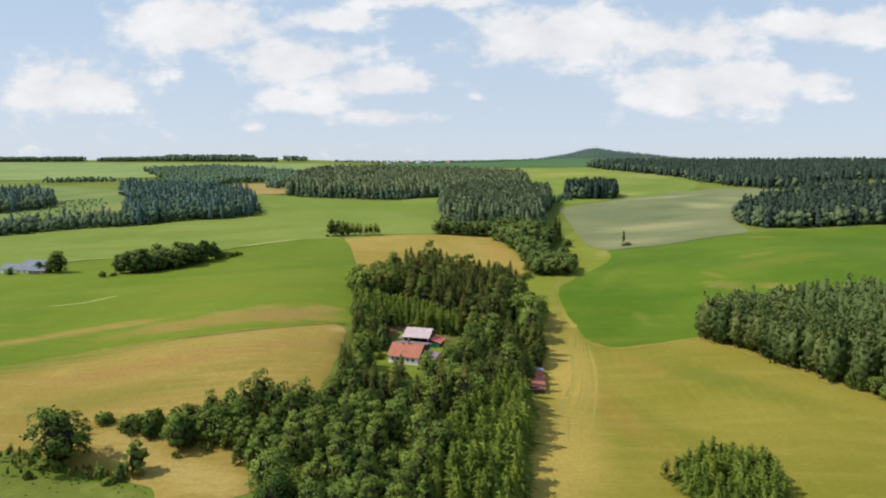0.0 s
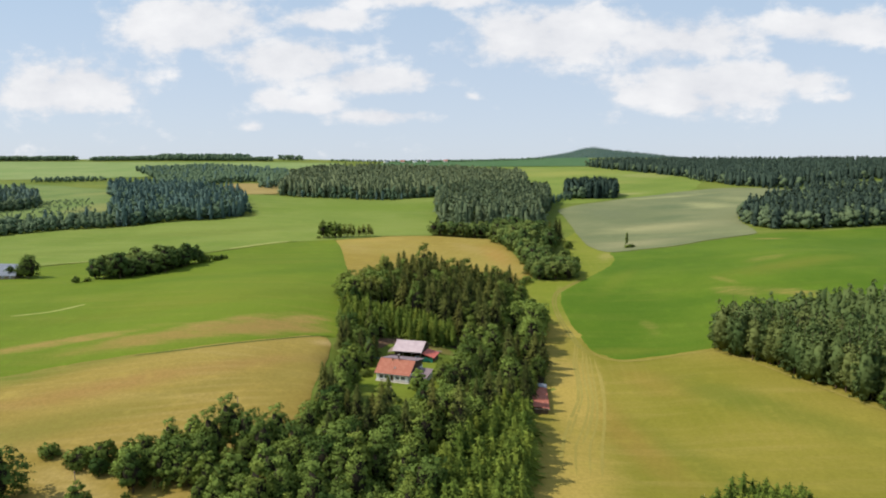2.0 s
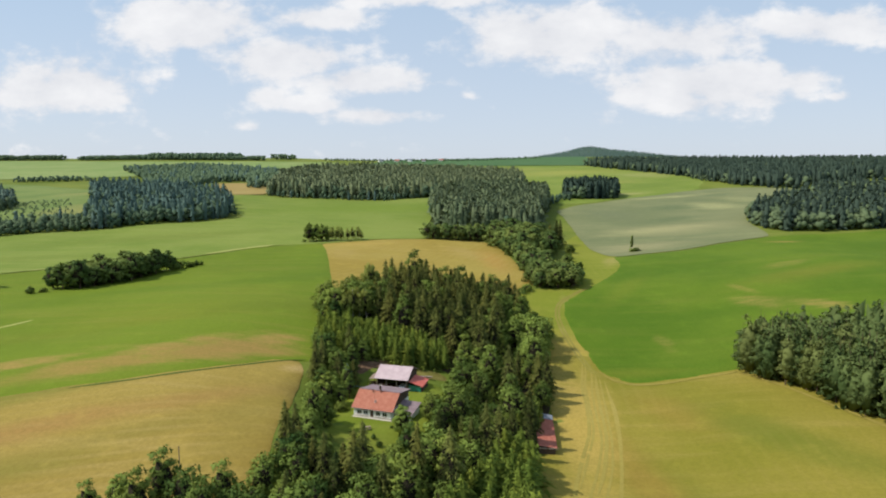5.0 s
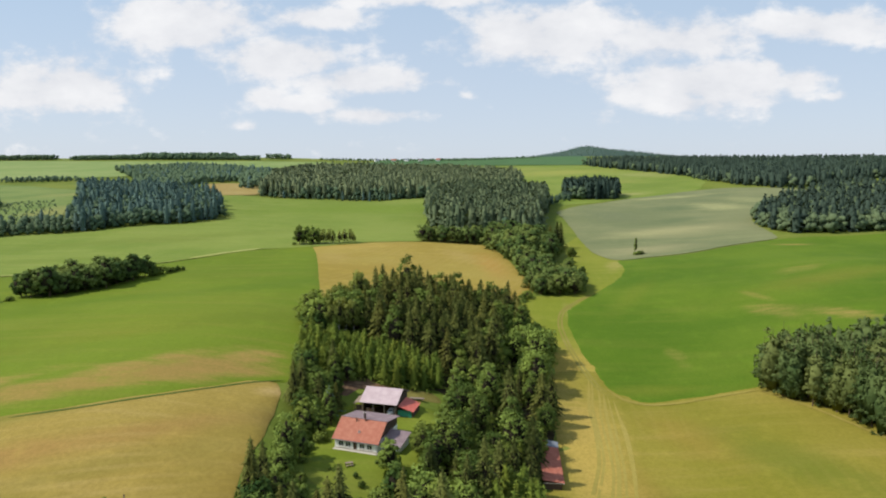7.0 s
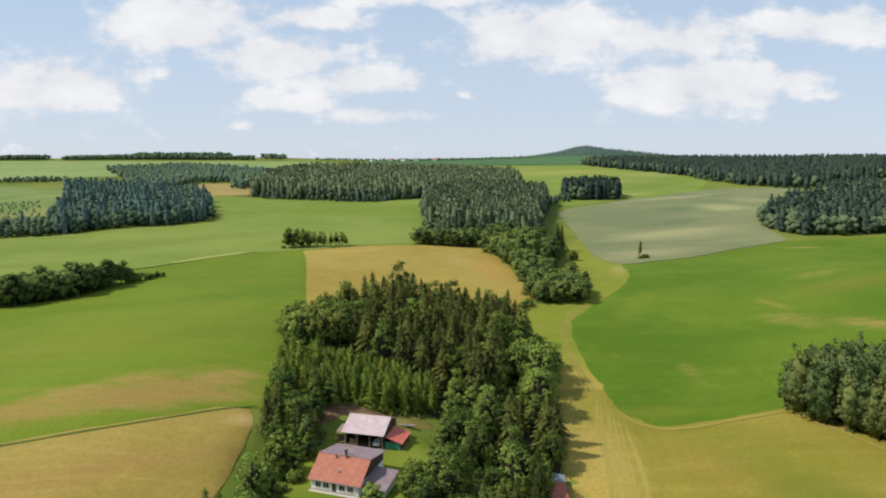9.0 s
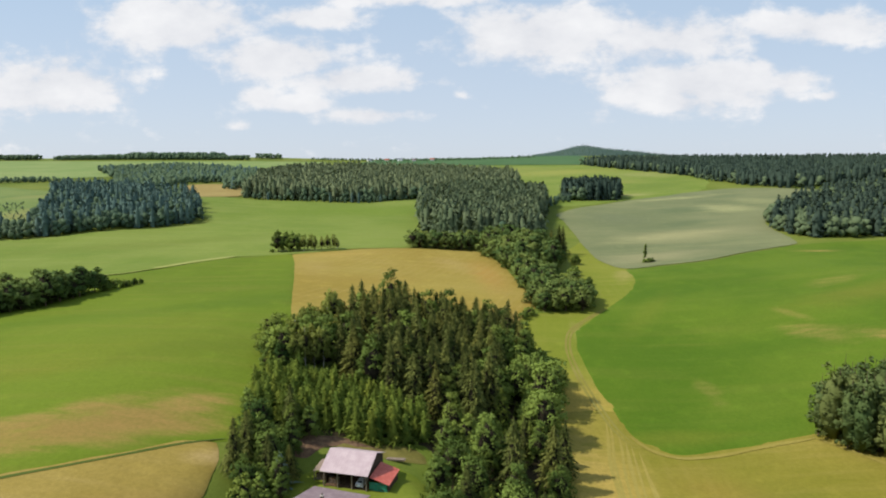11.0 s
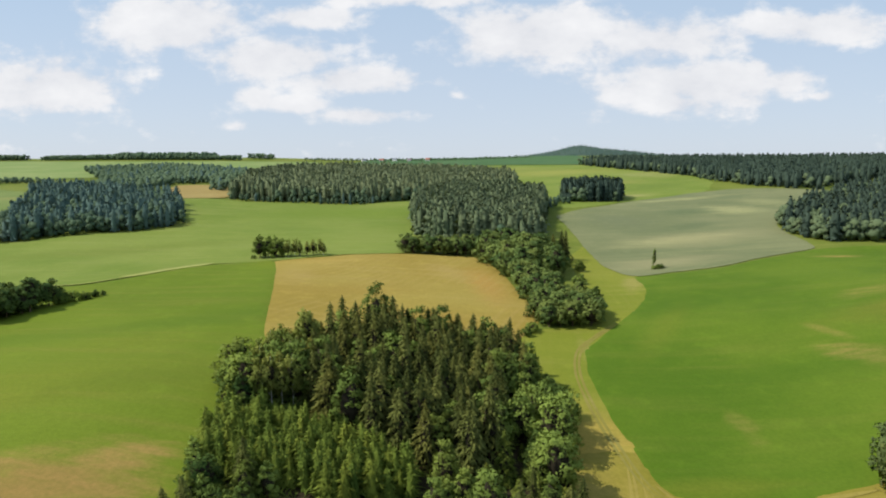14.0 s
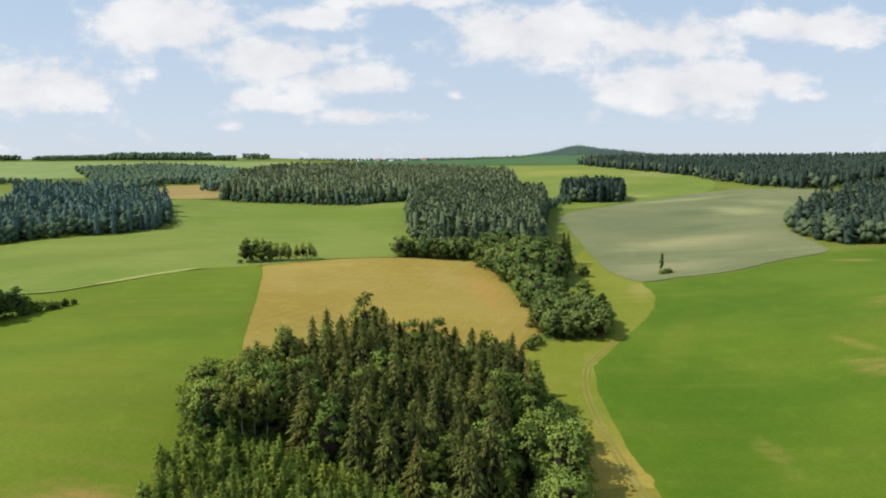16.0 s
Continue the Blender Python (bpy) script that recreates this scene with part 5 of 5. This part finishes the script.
def ribbed(a, b, c, d, ribs, height, thick=0.06):
    """A roof sheet from eave a-b up to ridge d-c, with raised ribs from eave to ridge."""
    a, b, c, d = (Vector(p) for p in (a, b, c, d))
    n = (b - a).cross(d - a).normalized()
    bm = bmesh.new()
    tops, lows = [], []
    for i in range(ribs * 3 + 1):
        u = i / (ribs * 3)
        up = n * (height if i % 3 == 1 else 0.0)
        e, r = a.lerp(b, u), d.lerp(c, u)
        tops.append((bm.verts.new(e + up), bm.verts.new(r + up)))
        lows.append((bm.verts.new(e - n * thick), bm.verts.new(r - n * thick)))
    for (e0, r0), (e1, r1) in zip(tops, tops[1:]):
        bm.faces.new((e0, e1, r1, r0))
    for (e0, r0), (e1, r1) in zip(lows, lows[1:]):
        bm.faces.new((e0, r0, r1, e1))
    for (t0, t1), (l0, l1) in zip(zip(tops, tops[1:]), zip(lows, lows[1:])):
        bm.faces.new((t0[0], l0[0], l1[0], t1[0]))
        bm.faces.new((t0[1], t1[1], l1[1], l0[1]))
    for t, l in ((tops[0], lows[0]), (tops[-1], lows[-1])):
        bm.faces.new((t[0], t[1], l[1], l[0]))
    bmesh.ops.recalc_face_normals(bm, faces=bm.faces)
    return bm


def coursed(a, b, c, d, courses, lip=0.03, thick=0.14):
    """A tiled slope in overlapping courses from eave a-b to ridge d-c."""
    a, b, c, d = (Vector(p) for p in (a, b, c, d))
    n = (b - a).cross(d - a).normalized()
    bm = bmesh.new()
    prof = []
    for i in range(courses):
        prof += [(i / courses, lip + 0.01 * (i % 3)), ((i + 1) / courses, 0.0)]
    cols = 24
    grid = []
    for u in range(cols + 1):
        f = u / cols
        sag = 0.035 * math.sin(f * 9.0) - 0.05 * math.sin(math.pi * f)
        grid.append([bm.verts.new(a.lerp(b, f).lerp(d.lerp(c, f), t) + n * (h + sag * math.sin(math.pi * t))) for t, h in prof])
    for p, q in zip(grid, grid[1:]):
        for i in range(len(prof) - 1):
            bm.faces.new((p[i], q[i], q[i + 1], p[i + 1]))
    low = [bm.verts.new(p - n * thick) for p in (a, b, c, d)]
    bm.faces.new(low[::-1])
    ends = [grid[0][0], grid[-1][0], grid[-1][-1], grid[0][-1]]
    bm.faces.new((low[0], low[1], *[g[0] for g in reversed(grid)]))
    bm.faces.new((low[2], low[3], *[g[-1] for g in grid]))
    bm.faces.new((low[1], low[2], *reversed(grid[-1])))
    bm.faces.new((low[3], low[0], *grid[0]))
    bmesh.ops.recalc_face_normals(bm, faces=bm.faces)
    return bm


def solid(profile, x0, x1):
    """A body whose end outline (y, z) runs along x."""
    bm = bmesh.new()
    a = [bm.verts.new((x0, y, z)) for y, z in profile]
    b = [bm.verts.new((x1, y, z)) for y, z in profile]
    bm.faces.new(a)
    bm.faces.new(b[::-1])
    for i in range(len(a)):
        bm.faces.new((a[i - 1], b[i - 1], b[i], a[i]))
    bmesh.ops.recalc_face_normals(bm, faces=bm.faces)
    return bm


def tube(a, b, r, n=10):
    a, b = Vector(a), Vector(b)
    bm = bmesh.new()
    bmesh.ops.create_cone(bm, cap_ends=True, segments=n, radius1=r, radius2=r, depth=(b - a).length)
    q = Vector((0, 0, 1)).rotation_difference(b - a)
    bmesh.ops.transform(bm, matrix=Matrix.Translation((a + b) / 2) @ q.to_matrix().to_4x4(), verts=bm.verts)
    return bm


def window_at(parent, x, y, z, w, h):
    """A window in a wall that faces -y: frame, pane, sill, cross bars."""
    bm = bmesh.new()
    t = 0.09
    box((x, y - 0.05, z), (x + w, y + 0.05, z + t), bm)
    box((x, y - 0.05, z + h - t), (x + w, y + 0.05, z + h), bm)
    box((x, y - 0.05, z + t), (x + t, y + 0.05, z + h - t), bm)
    box((x + w - t, y - 0.05, z + t), (x + w, y + 0.05, z + h - t), bm)
    box((x + w / 2 - 0.04, y - 0.045, z + t), (x + w / 2 + 0.04, y + 0.045, z + h - t), bm)
    win = part("window", bm, WHITE_PAINT, parent)
    part("pane", box((x + t, y - 0.02, z + t), (x + w - t, y + 0.02, z + h - t)), DARK_GLASS, win, "dark window pane")
    part("sill", rounded((x - 0.08, y - 0.14, z - 0.07), (x + w + 0.08, y - 0.052, z - 0.003), 0.015), STONE, win)
    return win


house = tagged(new("cottage"), "whitewashed cottage with orange tiled front roof and grey rear roof", "house")
house.matrix_basis = pose(-34.9, 214.6, 2.1, 0, 0, -15)
part("wall", solid([(0, -0.6), (0, 2.45), (5, 5.75), (12.9, 4.35), (12.9, -0.6)], 0, 11.4), WHITE_WALL, house)
part("plinth", box((-0.06, -0.08, -0.6), (11.46, -0.003, 0.35)), STONE, house, "grey stone plinth")
part("front_roof", coursed((-0.6, -0.45, 2.55), (12.0, -0.45, 2.55), (12.0, 5.0, 6.15), (-0.6, 5.0, 6.15), 20), ORANGE_TILE, house, "weathered orange clay tiles")
part("rear_roof", ribbed((12.0, 13.6, 4.45), (-0.6, 13.6, 4.45), (-0.6, 5.02, 6.15), (12.0, 5.02, 6.15), 22, 0.025, 0.12), GREY_SHEET, house, "grey sheet roofing")
part("ridge_cap", tube((-0.62, 5.0, 6.2), (12.02, 5.0, 6.2), 0.13, 8), GREY_SHEET, house)
gable = solid([(0.15, 2.55), (5, 5.7), (12.7, 4.3), (12.7, 2.55)], 11.402, 11.46)
part("gable_panel", gable, DARK_WOOD, house, "dark panel on the upper gable")
for x in (1.0, 2.9, 6.7, 8.7):
    window_at(house, x, -0.02, 0.75, 1.45, 1.3)
door = part("door", rounded((5.05, -0.06, 0.05), (6.0, 0.03, 2.1), 0.015), DARK_WOOD, house, "dark wooden front door")
part("door_handle", tube((5.9, -0.12, 1.05), (5.9, -0.06, 1.05), 0.025, 6), GREY_SHEET, door)
part("gutter", tube((-0.6, -0.52, 2.48), (12.0, -0.52, 2.48), 0.07, 8), GREY_SHEET, house)
part("downpipe", tube((11.3, -0.14, 0.0), (11.3, -0.14, 2.3), 0.05, 8), GREY_SHEET, house)
part("apron", rounded((-0.3, -0.85, -0.25), (11.7, -0.09, 0.06), 0.03), STONE, house, "pale concrete apron along the wall")
stack = part("chimney", rounded((5.25, 5.7, 4.9), (5.75, 6.2, 7.4), 0.03), BRICK, house, "sooty brick chimney")
part("chimney_cap", rounded((5.17, 5.62, 7.4), (5.83, 6.28, 7.5), 0.02), STONE, stack)
part("flue_pot", tube((5.5, 5.95, 7.5), (5.5, 5.95, 7.9), 0.12, 8), DARK_WOOD, stack)
for x, y, h in ((4.0, 4.3, 0.75), (6.3, 4.6, 0.7)):
    v = part("roof_vent", tube((x, y, 6.15 - (5.0 - y) * 0.66 - 0.1), (x, y, 6.15 - (5.0 - y) * 0.66 + h), 0.16, 8), DARK_WOOD, house, "dark roof vent")
    part("cowl", tube((x, y, 6.15 - (5.0 - y) * 0.66 + h), (x, y, 6.15 - (5.0 - y) * 0.66 + h + 0.1), 0.24, 8), DARK_WOOD, v)
rw = part("roof_window", slab([(5.6, 1.5, 4.06), (6.1, 1.5, 4.06), (6.1, 2.0, 4.39), (5.6, 2.0, 4.39)], 0.14), STONE, house, "small grey-framed roof window")
part("pane", slab([(5.66, 1.56, 4.12), (6.04, 1.56, 4.12), (6.04, 1.94, 4.37), (5.66, 1.94, 4.37)], 0.03), DARK_GLASS, rw)
# the low wing at the gable
part("wing_wall", box((11.47, 1.6, -0.8), (16.6, 8.0, 1.6)), WHITE_WALL, house)
part("wing_roof", ribbed((11.47, 0.9, 1.95), (17.1, 0.9, 1.75), (17.1, 8.6, 2.75), (11.47, 8.6, 2.95), 12, 0.04, 0.1), GREY_SHEET, house, "low grey wing roof")
part("wing_door", rounded((14.2, 1.52, -0.6), (15.6, 1.62, 1.5), 0.02), DARK_WOOD, house, "dark wide wing door")
window_at(house, 12.2, 1.58, 0.4, 1.0, 0.9)

barn = tagged(new("barn"), "open-fronted timber barn with pale sheet roof and red lean-to", "barn")
barn.matrix_basis = pose(-32.2, 236.2, 2.0, 0, 0, -11)
part("front_roof", ribbed((-0.5, -0.8, 3.85), (10.7, -0.8, 3.85), (10.7, 5.2, 6.5), (-0.5, 5.2, 6.5), 18, 0.022), PINK_SHEET, barn, "pale pinkish corrugated roof")
part("rear_roof", ribbed((10.7, 11.2, 3.85), (-0.5, 11.2, 3.85), (-0.5, 5.22, 6.5), (10.7, 5.22, 6.5), 18, 0.022), PINK_SHEET, barn)
part("rear_wall", solid([(10.2, -0.4), (10.2, 3.9), (10.4, 3.9), (10.4, -0.4)], 0, 10.2), DARK_WOOD, barn)
for x in (0.0, 10.1):
    part("gable_wall", solid([(1.0, -0.4), (1.0, 4.4), (5.2, 6.25), (10.2, 4.05), (10.2, -0.4)], x, x + 0.1), DARK_WOOD, barn)
for x in (0.15, 3.4, 6.7, 10.05):
    part("post", rounded((x - 0.13, -0.15, -0.3), (x + 0.13, 0.11, 3.85), 0.02), GREY_WOOD, barn)
part("tie_beam", rounded((0, -0.12, 3.55), (10.2, 0.08, 3.8), 0.02), GREY_WOOD, barn)
part("floor", box((0.12, 0.2, -0.3), (10.08, 10.18, 0.12)), SOIL, barn, "earth floor")
part("lean_to_roof", ribbed((15.2, 0.1, 1.95), (15.2, 7.6, 1.95), (10.72, 7.6, 3.3), (10.72, 0.1, 3.3), 11, 0.022), RED_SHEET, barn, "red painted sheet roof")
part("lean_to_wall", box((14.7, 0.6, -0.5), (14.85, 7.2, 1.98)), DARK_WOOD, barn)
part("lean_to_rear_wall", box((10.21, 7.05, -0.5), (14.69, 7.2, 2.2)), DARK_WOOD, barn)
for x in (10.5, 12.55):
    d = part("green_door", box((x + 0.02, 0.625, 0.05), (x + 1.98, 0.66, 1.96)), GREEN_PAINT, barn, "green painted board door")
    for i in range(9):
        part("board", box((x + i * 0.222 + 0.01, 0.60 - 0.008 * (i % 2), 0.02), (x + (i + 1) * 0.222 - 0.01, 0.622, 2.0 - 0.03 * (i % 3))), GREEN_PAINT, d)
    for z in (0.45, 1.6):
        part("hinge_strap", box((x + 0.05, 0.565, z - 0.05), (x + 1.2, 0.588, z + 0.05)), DARK_WOOD, d)
part("side_roof", ribbed((-3.3, 1.6, 2.4), (-0.1, 1.6, 3.2), (-0.1, 6.5, 3.6), (-3.3, 6.5, 2.8), 7, 0.04), GREY_WOOD, barn, "low weathered side roof")
for y in (1.9, 6.2):
    part("side_post", rounded((-3.1, y - 0.1, -0.4), (-2.9, y + 0.1, 2.38), 0.02), GREY_WOOD, barn)


def at_barn(x, y, z, turn=0.0):
    return barn.matrix_basis @ pose(x, y, z, 0, 0, turn)


# a white car under the barn roof
car = tagged(new("car"), "white hatchback parked under the barn roof", "car")
car.matrix_basis = at_barn(8.1, 0.75, 0.12, 2)


def car_body():
    bm = bmesh.new()
    prof = [(-0.2, 0.28), (-0.25, 0.62), (-0.18, 0.95), (0.15, 1.02), (0.75, 1.40), (1.9, 1.44), (2.7, 1.0), (3.7, 0.88), (3.78, 0.5), (3.7, 0.26)]
    rows_ = []
    for x, inset in ((-0.82, 0.06), (-0.72, 0.0), (0.72, 0.0), (0.82, 0.06)):
        rows_.append([bm.verts.new((x * (0.82 if z > 1.2 else 1.0), y, z - inset * (z - 0.6))) for y, z in prof])
    for p, q in zip(rows_, rows_[1:]):
        for i in range(len(prof)):
            bm.faces.new((p[i - 1], q[i - 1], q[i], p[i]))
    bm.faces.new(rows_[0])
    bm.faces.new(rows_[-1][::-1])
    bmesh.ops.recalc_face_normals(bm, faces=bm.faces)
    bmesh.ops.bevel(bm, geom=bm.edges[:], offset=0.025, segments=2, affect="EDGES")
    return bm


body = part("body", car_body(), WHITE_PAINT, car)
part("rear_window", slab([(-0.55, 0.235, 1.07), (0.55, 0.235, 1.07), (0.5, 0.70, 1.385), (-0.5, 0.70, 1.385)], 0.01), DARK_GLASS, body, "dark rear window")
for x in (-0.62, 0.5):
    part("tail_light", rounded((x, -0.275, 0.66), (x + 0.12, -0.20, 0.9), 0.01), RED_SHEET, body, "red tail light")
part("plate", box((-0.26, -0.285, 0.5), (0.26, -0.25, 0.61)), WHITE_PAINT, body)
part("bumper", rounded((-0.8, -0.32, 0.3), (0.8, -0.2, 0.48), 0.03), BLACK, body)
for x in (-0.78, 0.62):
    for y in (0.45, 2.95):
        w = part("wheel", tube((x, y, 0.3), (x + 0.16, y, 0.3), 0.3, 16), BLACK, car)
        part("rim", tube((x - 0.01, y, 0.3), (x + 0.17, y, 0.3), 0.18, 12), GREY_SHEET, w)

# firewood, stacked under the side roof and in the barn's first bay


def log_stack(name, label, m, wide, high, seed):
    rng = np.random.default_rng(seed)
    top = tagged(new(name), label, "wood stack")
    top.matrix_basis = m
    z = 0.12
    row = 0
    while z < high:
        x = 0.12 + (0.11 if row % 2 else 0)
        while x < wide:
            r = rng.uniform(0.09, 0.13)
            part("log", tube((x, rng.uniform(-0.05, 0.05), z), (x, 1.0 + rng.uniform(-0.05, 0.05), z), r, 7), GREY_WOOD if rng.random() < 0.6 else SOIL, top)
            x += 0.24
        z += 0.21
        row += 1
    return top


log_stack("firewood_stack", "split firewood stacked under the side roof", at_barn(-2.9, 2.2, 0.02), 2.6, 1.5, 3)
log_stack("firewood_stack", "firewood stacked in the barn's open bay", at_barn(0.5, 1.3, 0.12), 2.6, 1.3, 4)

field("bank_bare", "bare dark earth bank behind the barn",
      [(-41, 246), (-38, 246.5), (-36, 250.5), (-31, 252.5), (-28, 252), (-25, 253.5), (-22, 253), (-20.5, 255), (-27, 256.5), (-33, 257.5), (-38, 256.5), (-42, 254), (-42, 249)], SOIL, 0.30, 1.5, 1.6)
field("bank_weeds", "dry yellowish weeds on the bank behind the barn",
      [(-31, 249), (-26, 250.5), (-20, 251.2), (-15, 252), (-11, 253.5), (-11.5, 256.5), (-15, 259), (-21, 258.5), (-28, 258), (-32, 256), (-33, 251)], DRY_GRASS, 0.25, 1.5, 1.6)
# a pile of pale boards behind the lawn
pile = tagged(new("board_pile"), "pile of pale sawn boards on the grass", "boards")
pile.matrix_basis = pose(-20.4, 250.9, land1(-18.4, 251) + 0.25, 0, 0, -4)
for i in range(9):
    part("board", box((0.03 * (i % 3), (i % 3) * 0.36, 0.05 + 0.13 * (i // 3)), (4.4 + 0.3 * (i % 2), (i % 3) * 0.36 + 0.3, 0.17 + 0.13 * (i // 3))), STONE if i % 4 == 1 else GREY_WOOD, pile)

# garden table with benches on the lawn
table = tagged(new("garden_table"), "weathered wooden garden table on the lawn", "table")
table.matrix_basis = pose(-29.4, 205.4, land1(-29.4, 205.4) + 0.12, 0, 0, 24)
part("tabletop", rounded((-0.9, -0.4, 0.7), (0.9, 0.4, 0.76), 0.015), GREY_WOOD, table)
for x in (-0.75, 0.75):
    for y in (-0.28, 0.28):
        part("leg", rounded((x - 0.05, y - 0.05, -0.1), (x + 0.05, y + 0.05, 0.7), 0.01), DARK_WOOD, table)
for y in (-0.8, 0.8):
    bench = tagged(new("garden_bench"), "weathered wooden bench beside the garden table", "bench", "benches at the garden table")
    bench.matrix_basis = table.matrix_basis @ pose(0, y, 0)
    part("seat", rounded((-0.85, -0.16, 0.40), (0.85, 0.16, 0.45), 0.012), GREY_WOOD, bench)
    for x in (-0.7, 0.7):
        part("leg", rounded((x - 0.05, -0.13, -0.1), (x + 0.05, 0.13, 0.40), 0.01), DARK_WOOD, bench)

# the long shed at the hayfield's edge
shed = tagged(new("shed"), "long low shed with rusty red roof at the wood's edge", "shed")
shed.matrix_basis = pose(17.4, 220.4, -11.0, 0, 0, -3)
part("wall", box((0.3, 0.4, -0.8), (5.0, 24.0, 2.2)), DARK_WOOD, shed)
part("roof", ribbed((5.5, 0, 2.25), (5.5, 24.4, 2.25), (-0.1, 24.4, 3.0), (-0.1, 0, 3.0), 36, 0.022), RUST_SHEET, shed, "rusty red corrugated roof")
part("roof_patch", ribbed((5.53, 20.4, 2.30), (5.53, 24.5, 2.30), (2.0, 24.5, 2.79), (2.0, 20.4, 2.79), 6, 0.03, 0.04), GREY_LIGHT, shed, "pale newer roof sheets")
part("fascia", rounded((-0.1, -0.06, 2.05), (5.5, -0.003, 2.2), 0.01), STONE, shed, "pale fascia board")
for y in (2.0, 6.0, 10.0):
    part("gate", rounded((5.005, y, -0.3), (5.06, y + 2.6, 1.9), 0.01), GREY_WOOD, shed)

# ---- the farm at the field's end and the village far off ----
def farmhouse(name, label, x, y, turn, length, depth, eave, ridge, roof_mat, wall_mat, windows=4):
    f = tagged(new(name), label, "house")
    f.matrix_basis = pose(x, y, land1(x, y), 0, 0, turn)
    part("wall", solid([(0, -1.5), (0, eave), (depth / 2, ridge - 0.2), (depth, eave), (depth, -1.5)], 0, length), wall_mat, f)
    part("roof_front", ribbed((-0.5, -0.6, eave - 0.1), (length + 0.5, -0.6, eave - 0.1), (length + 0.5, depth / 2, ridge), (-0.5, depth / 2, ridge), 14, 0.05), roof_mat, f)
    part("roof_rear", ribbed((length + 0.5, depth + 0.6, eave - 0.1), (-0.5, depth + 0.6, eave - 0.1), (-0.5, depth / 2 + 0.02, ridge), (length + 0.5, depth / 2 + 0.02, ridge), 14, 0.05), roof_mat, f)
    for i in range(windows):
        window_at(f, length * (i + 0.6) / (windows + 0.4), -0.02, 1.0, 1.2, 1.2)
    return f


farmhouse("farmhouse", "long farmhouse with pale blue-grey roof", -302, 356, -4, 20, 8, 3.0, 5.8, GREY_LIGHT, WHITE_WALL)
farmhouse("farm_shed", "low farm shed with light grey roof", -278, 349, 3, 10, 7, 2.6, 4.4, GREY_LIGHT, GREY_WOOD, 2)
farmhouse("farm_barn", "dark farm barn behind the farmhouse", -300, 372, -6, 18, 9, 3.2, 5.6, GREY_LIGHT, DARK_WOOD, 0)
VILLAGE = [(-655, 1262, 10), (-640, 1290, -20), (-690, 1300, 30), (-620, 1330, 0), (-250, 1862, 10), (-215, 1870, -25), (-170, 1858, 15), (-120, 1862, 5), (-300, 1872, 30)]
for i, (x, y, turn) in enumerate(VILLAGE):
    farmhouse("village_house", "distant village house among trees", x, y, turn, 11 + i % 3, 8, 3.4 + (i % 2), 7.5 + (i % 2), (GREY_SHEET, ORANGE_TILE, GREY_LIGHT)[i % 3], WHITE_WALL, 2)["group"] = "houses of the village"

# two bare poles in the stubble
for x, y in ((-66.5, 177), (-90.5, 144)):
    pole = tagged(new("wooden_pole"), "thin grey wooden pole standing in the field", "pole", "poles in the field")
    pole.matrix_basis = pose(x, y, land1(x, y))
    part("shaft", tube((0, 0, -0.5), (0, 0, 6.0), 0.11, 8), GREY_WOOD, pole)
    part("cap", tube((0, 0, 6.0), (0, 0, 6.12), 0.15, 8), DARK_WOOD, pole)
